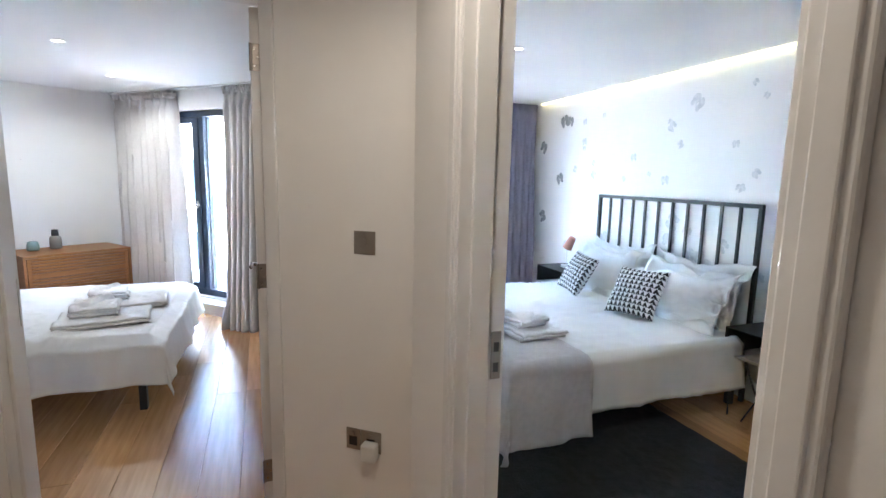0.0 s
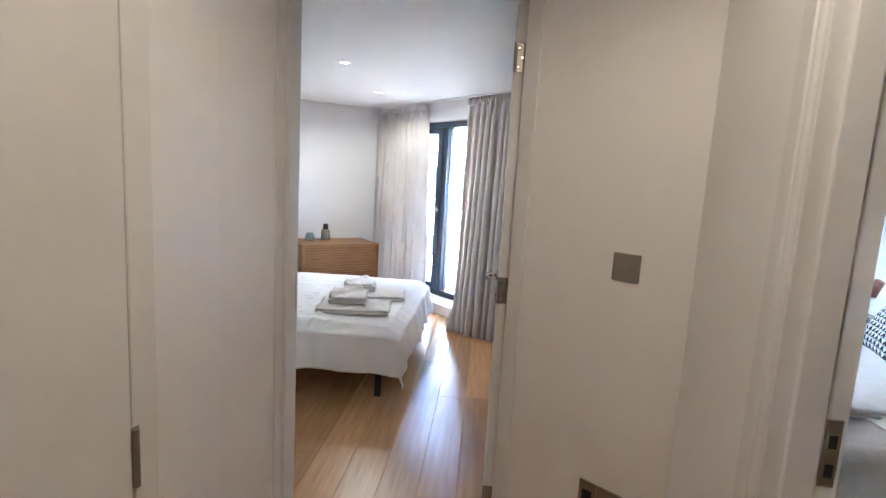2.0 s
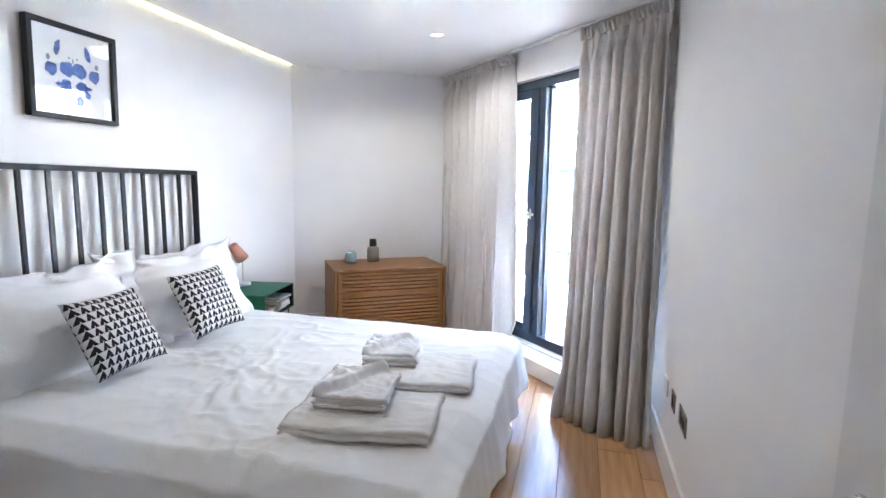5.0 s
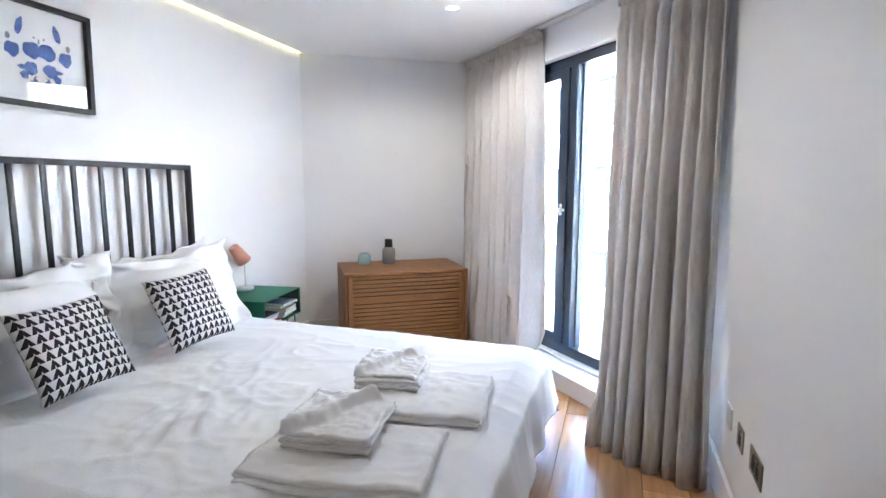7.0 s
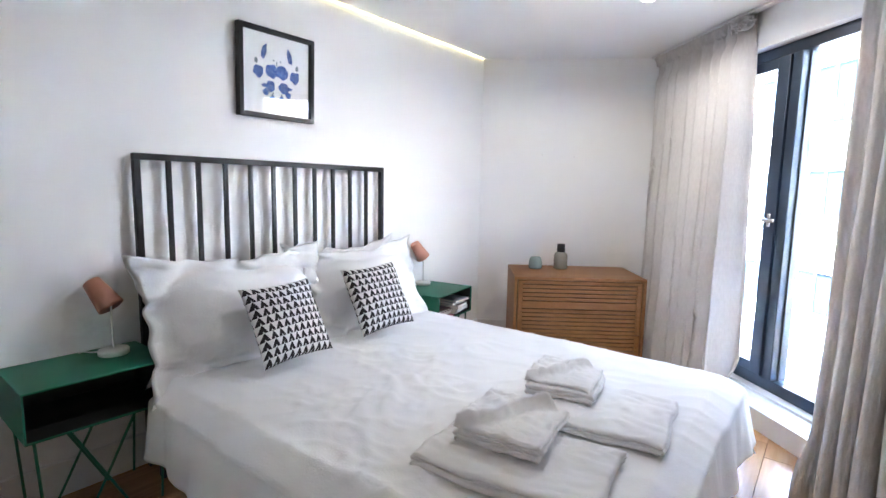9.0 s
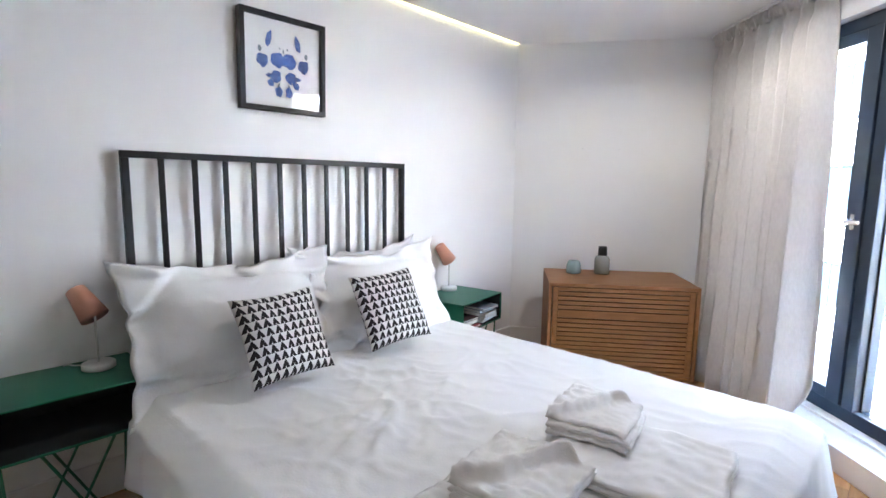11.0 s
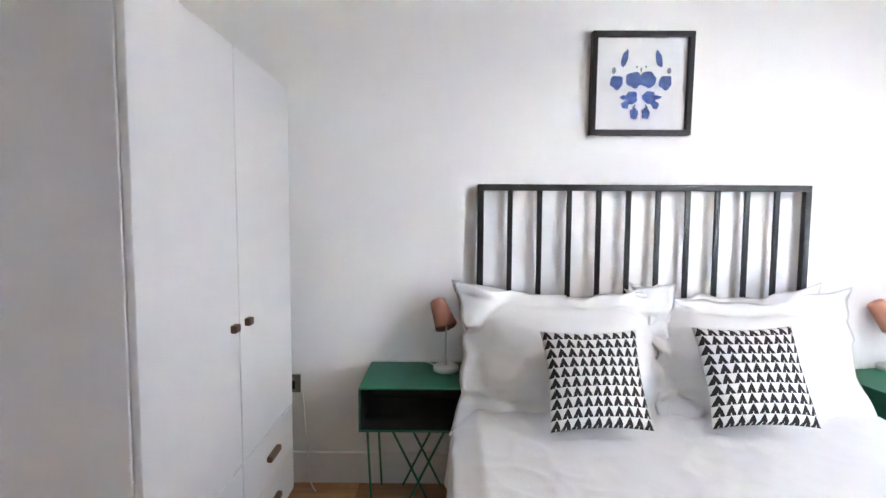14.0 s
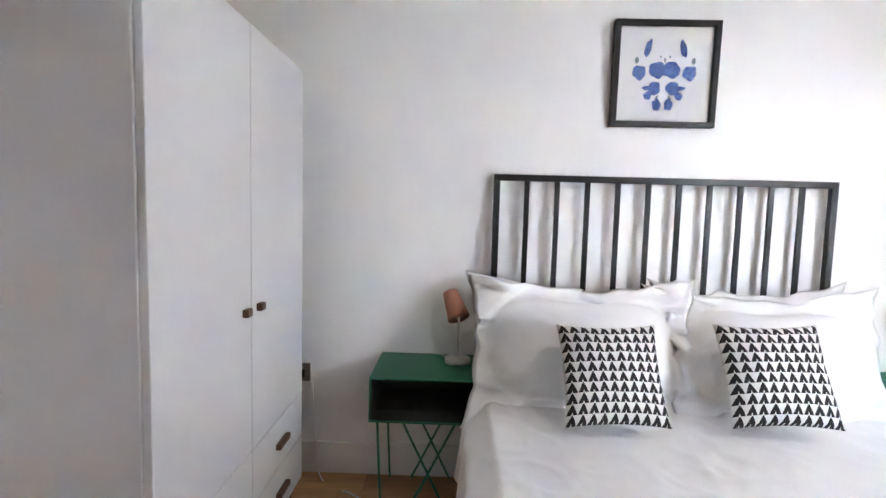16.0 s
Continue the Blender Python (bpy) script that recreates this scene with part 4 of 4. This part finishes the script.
for at, lean, s in (((3.08, 2.98, 0.72), -16, 31), ((3.08, 3.84, 0.72), -16, 32), ((2.93, 2.95, 0.70), -28, 33), ((2.93, 3.86, 0.70), -28, 34)):
    pillow(at, lean, 90, 0.78, 0.48, 0.17, s)
cushion((2.68, 3.10, 0.69), -30, 100, 0.42, 0.38, 0.12, 41, 3)
cushion((2.70, 3.86, 0.69), -30, 82, 0.40, 0.37, 0.12, 42, -4)
folded_towel("bath_towel", (1.68, 2.88, 0.535), 4, 0.34, 0.30, 0.05, 2, 8, "folded white towel on the grey throw")
folded_towel("hand_towel", (1.66, 2.94, 0.585), 8, 0.24, 0.22, 0.05, 2, 9, "folded white hand towel on a bath towel")
RUG = material("black_shag_rug", (0.012, 0.013, 0.018), 1.0, second=(0.004, 0.004, 0.006), scale=25, amount=1.0, bump=1.0, bump_scale=120)


def rug(x0, x1, y0, y1):
    b = bmesh.new()
    n = 70
    g = [[b.verts.new((x0 + (x1 - x0) * i / n, y0 + (y1 - y0) * k / n, 0.018 + 0.008 * noise.noise(Vector((i * 0.9, k * 0.9, 2))))) for k in range(n + 1)] for i in range(n + 1)]
    for i in range(n):
        for k in range(n):
            b.faces.new((g[i][k], g[i + 1][k], g[i + 1][k + 1], g[i][k + 1]))
    shell(b, 0.012)
    return tagged(part("rug", b, RUG, None, "", True), "deep black shaggy rug under the bed", "rug")


rug(0.95, 2.52, 1.75, 4.6)
for y, lbl in ((2.52, "black steel nightstand with a pale shelf beside the bed"), (4.86, "black steel nightstand beside the second bed")):
    n2 = nightstand((0, 0, 0), lbl, BLACK, PALE)
    n2.matrix_world = pose(3.26, y, 0, 0, 0, 180)
bk = book((3.00, 2.30, 0.4115), 0.17, 0.24, 0.02, 3, BOOKS[3])
bk["label"] = "pale closed book in the black nightstand"
lamp((3.10, 4.62, 0.586), (0.03, -0.05, 0.12), "small lamp with a copper pink shade by the wall")
lamp((3.03, 2.29, 0.586), (0.02, 0.05, 0.12), "small lamp with a copper pink shade on a black nightstand")
LILAC = material("lilac_grey_curtain", (0.24, 0.23, 0.29), 0.9, second=(0.20, 0.19, 0.25), scale=40, amount=0.6, bump=0.4, bump_scale=220)
curtain("curtain", ((3.20, 5.53), (2.40, 5.55)), ((3.20, 5.50), (2.40, 5.52)), "lilac grey curtain by the second bedroom window", LILAC, 8, 15)
MOTH = material("grey_butterfly_print", (0.22, 0.23, 0.24), 0.8, second=(0.45, 0.46, 0.47), scale=60, amount=1.0)
FAINT = material("faint_grey_print", (0.60, 0.61, 0.62), 0.8, second=(0.80, 0.80, 0.80), scale=40, amount=1.0)
rng = random.Random(8)
wall2 = bpy.data.objects["wall_second_east"]
spots2 = [(5.04, 2.12, 1), (4.93, 2.11, 0.8), (5.45, 1.86, 1), (5.08, 1.50, 0.9), (5.41, 1.06, 1), (4.90, 0.78, 0.7), (3.26, 2.10, 0.9)]
spots2 += [(rng.uniform(2.2, 4.8), rng.uniform(1.45, 2.2), rng.uniform(0.3, 0.65)) for _ in range(24)] + [(rng.uniform(2.5, 4.3), rng.uniform(0.85, 1.3), rng.uniform(0.5, 1.0)) for _ in range(10)]
for k, (y, z, s) in enumerate(spots2):
    b = bmesh.new()
    for side in (-1, 1):
        for dz, r in ((0.022, 0.045), (-0.028, 0.033)):
            joined(b, blot(side * 0.036 * s, dz * s, r * s * 0.75, r * s, k + dz * 30 + side, side * 0.4, 14, layer=2 + side + (4 if dz > 0 else 0) - k % 4))
    joined(b, blot(0, 0, 0.006 * s, 0.04 * s, k, 0, 8, layer=9))
    b.transform(pose(0, 0, 0, 0, rng.uniform(-70, 70), 0))
    b.transform(pose(3.2845, y, z, 0, 0, -90))
    part("butterfly_motif", b, MOTH if k < 5 else FAINT, wall2, "printed grey butterfly")

# ---- outside ----
FACADE = material("white_render", (0.74, 0.74, 0.73), 0.8, second=(0.66, 0.66, 0.65), scale=0.6, bump=0.1)
DARKGLASS = material("blue_grey_glazing", (0.012, 0.019, 0.026), 0.3, scale=0.5)
BALUSTRADE = material("pale_green_balustrade", (0.05, 0.065, 0.07), 0.3, scale=0.5)
for m in (DARKGLASS, BALUSTRADE):
    m.node_tree.nodes["Principled BSDF"].inputs["Specular IOR Level"].default_value = 0.02
PAVING = material("grey_paving", (0.42, 0.42, 0.41), 0.9, scale=2, bump=0.2)
tagged(part("ground", box((-150, -150, -9.2), (150, 150, -9.0)), PAVING), "pale grey paved courtyard far below", "ground", kind="structure")
OUT = along((2.2, 18.5), (13.5, 7.5))       # facade across the court, parallel to the window wall
block = empty("apartment_building", OUT)
part("wall", box((-14, 0, -9.0), (26, 9, 7.4)), FACADE, block)
for fl in range(-3, 3):
    z = fl * 3.0 + 0.15
    part("balcony", box((-14, -1.3, z - 0.25), (26, 0, z), 0.02), FACADE, block, "white balcony slab")
    for k in range(-6, 12):
        x = k * 2.2
        win = part("window", box((x, -0.03, z + 0.02), (x + 1.25, 0.02, z + 1.85)), DARKGLASS, block, "tall dark glazed window")
        part("frame", box((x + 0.58, -0.06, z + 0.02), (x + 0.66, -0.032, z + 1.85)), FRAME, win)
        part("balustrade_pane", box((x, -1.28, z + 0.10), (x + 2.1, -1.26, z + 0.62)), BALUSTRADE, block, "pale glass balustrade")
tagged(block, "white rendered apartment building with glazed balconies", "building")
balcony = empty("balcony", WM)
part("slab", box((0.12, -1.6, -0.25), (3.2, -0.252, -0.02)), FACADE, balcony)
part("parapet", box((0.12, -1.7, -0.25), (3.2, -1.6, 0.22)), FACADE, balcony)
tagged(balcony, "white balcony outside the window with a low parapet", "balcony")

# ---- floor planks ----
PLANKS = material("oiled_oak_planks", (0.60, 0.345, 0.16), 0.25, second=(0.44, 0.235, 0.10), scale=4, amount=0.75, bump=0.12, bump_scale=28, stretch=(9, 0.7, 9))
pn, pl = PLANKS.node_tree.nodes, PLANKS.node_tree.links
info, hsv = pn.new("ShaderNodeObjectInfo"), pn.new("ShaderNodeHueSaturation")
vr = pn.new("ShaderNodeMapRange")
vr.inputs[3].default_value, vr.inputs[4].default_value = 0.80, 1.18
pl.new(info.outputs["Random"], vr.inputs[0])
pl.new(vr.outputs[0], hsv.inputs["Value"])
src = pn["Principled BSDF"].inputs["Base Color"].links[0].from_socket
pl.new(src, hsv.inputs["Color"])
pl.new(hsv.outputs[0], pn["Principled BSDF"].inputs["Base Color"])
floor = bpy.data.objects["floor"]
rng = random.Random(3)
PW = 0.19
meshes = {}
for i in range(int(6.0 / PW) + 1):
    x = -2.68 + i * PW
    y = -1.5 - rng.uniform(0, 1.6)
    while y < 7.2:
        L = rng.choice((1.2, 1.6, 1.9, 2.2))
        if L not in meshes:
            bm = box((0.0008, 0.0008, -0.011), (PW - 0.0008, L - 0.0008, 0.0), 0.0012, seg=1)
            meshes[L] = bpy.data.meshes.new("plank")
            bm.to_mesh(meshes[L])
            bm.free()
            meshes[L].materials.append(PLANKS)
        o = new("plank", meshes[L])
        o.parent = floor
        o.location = (x, y, rng.uniform(-0.0004, 0.0))
        y += L
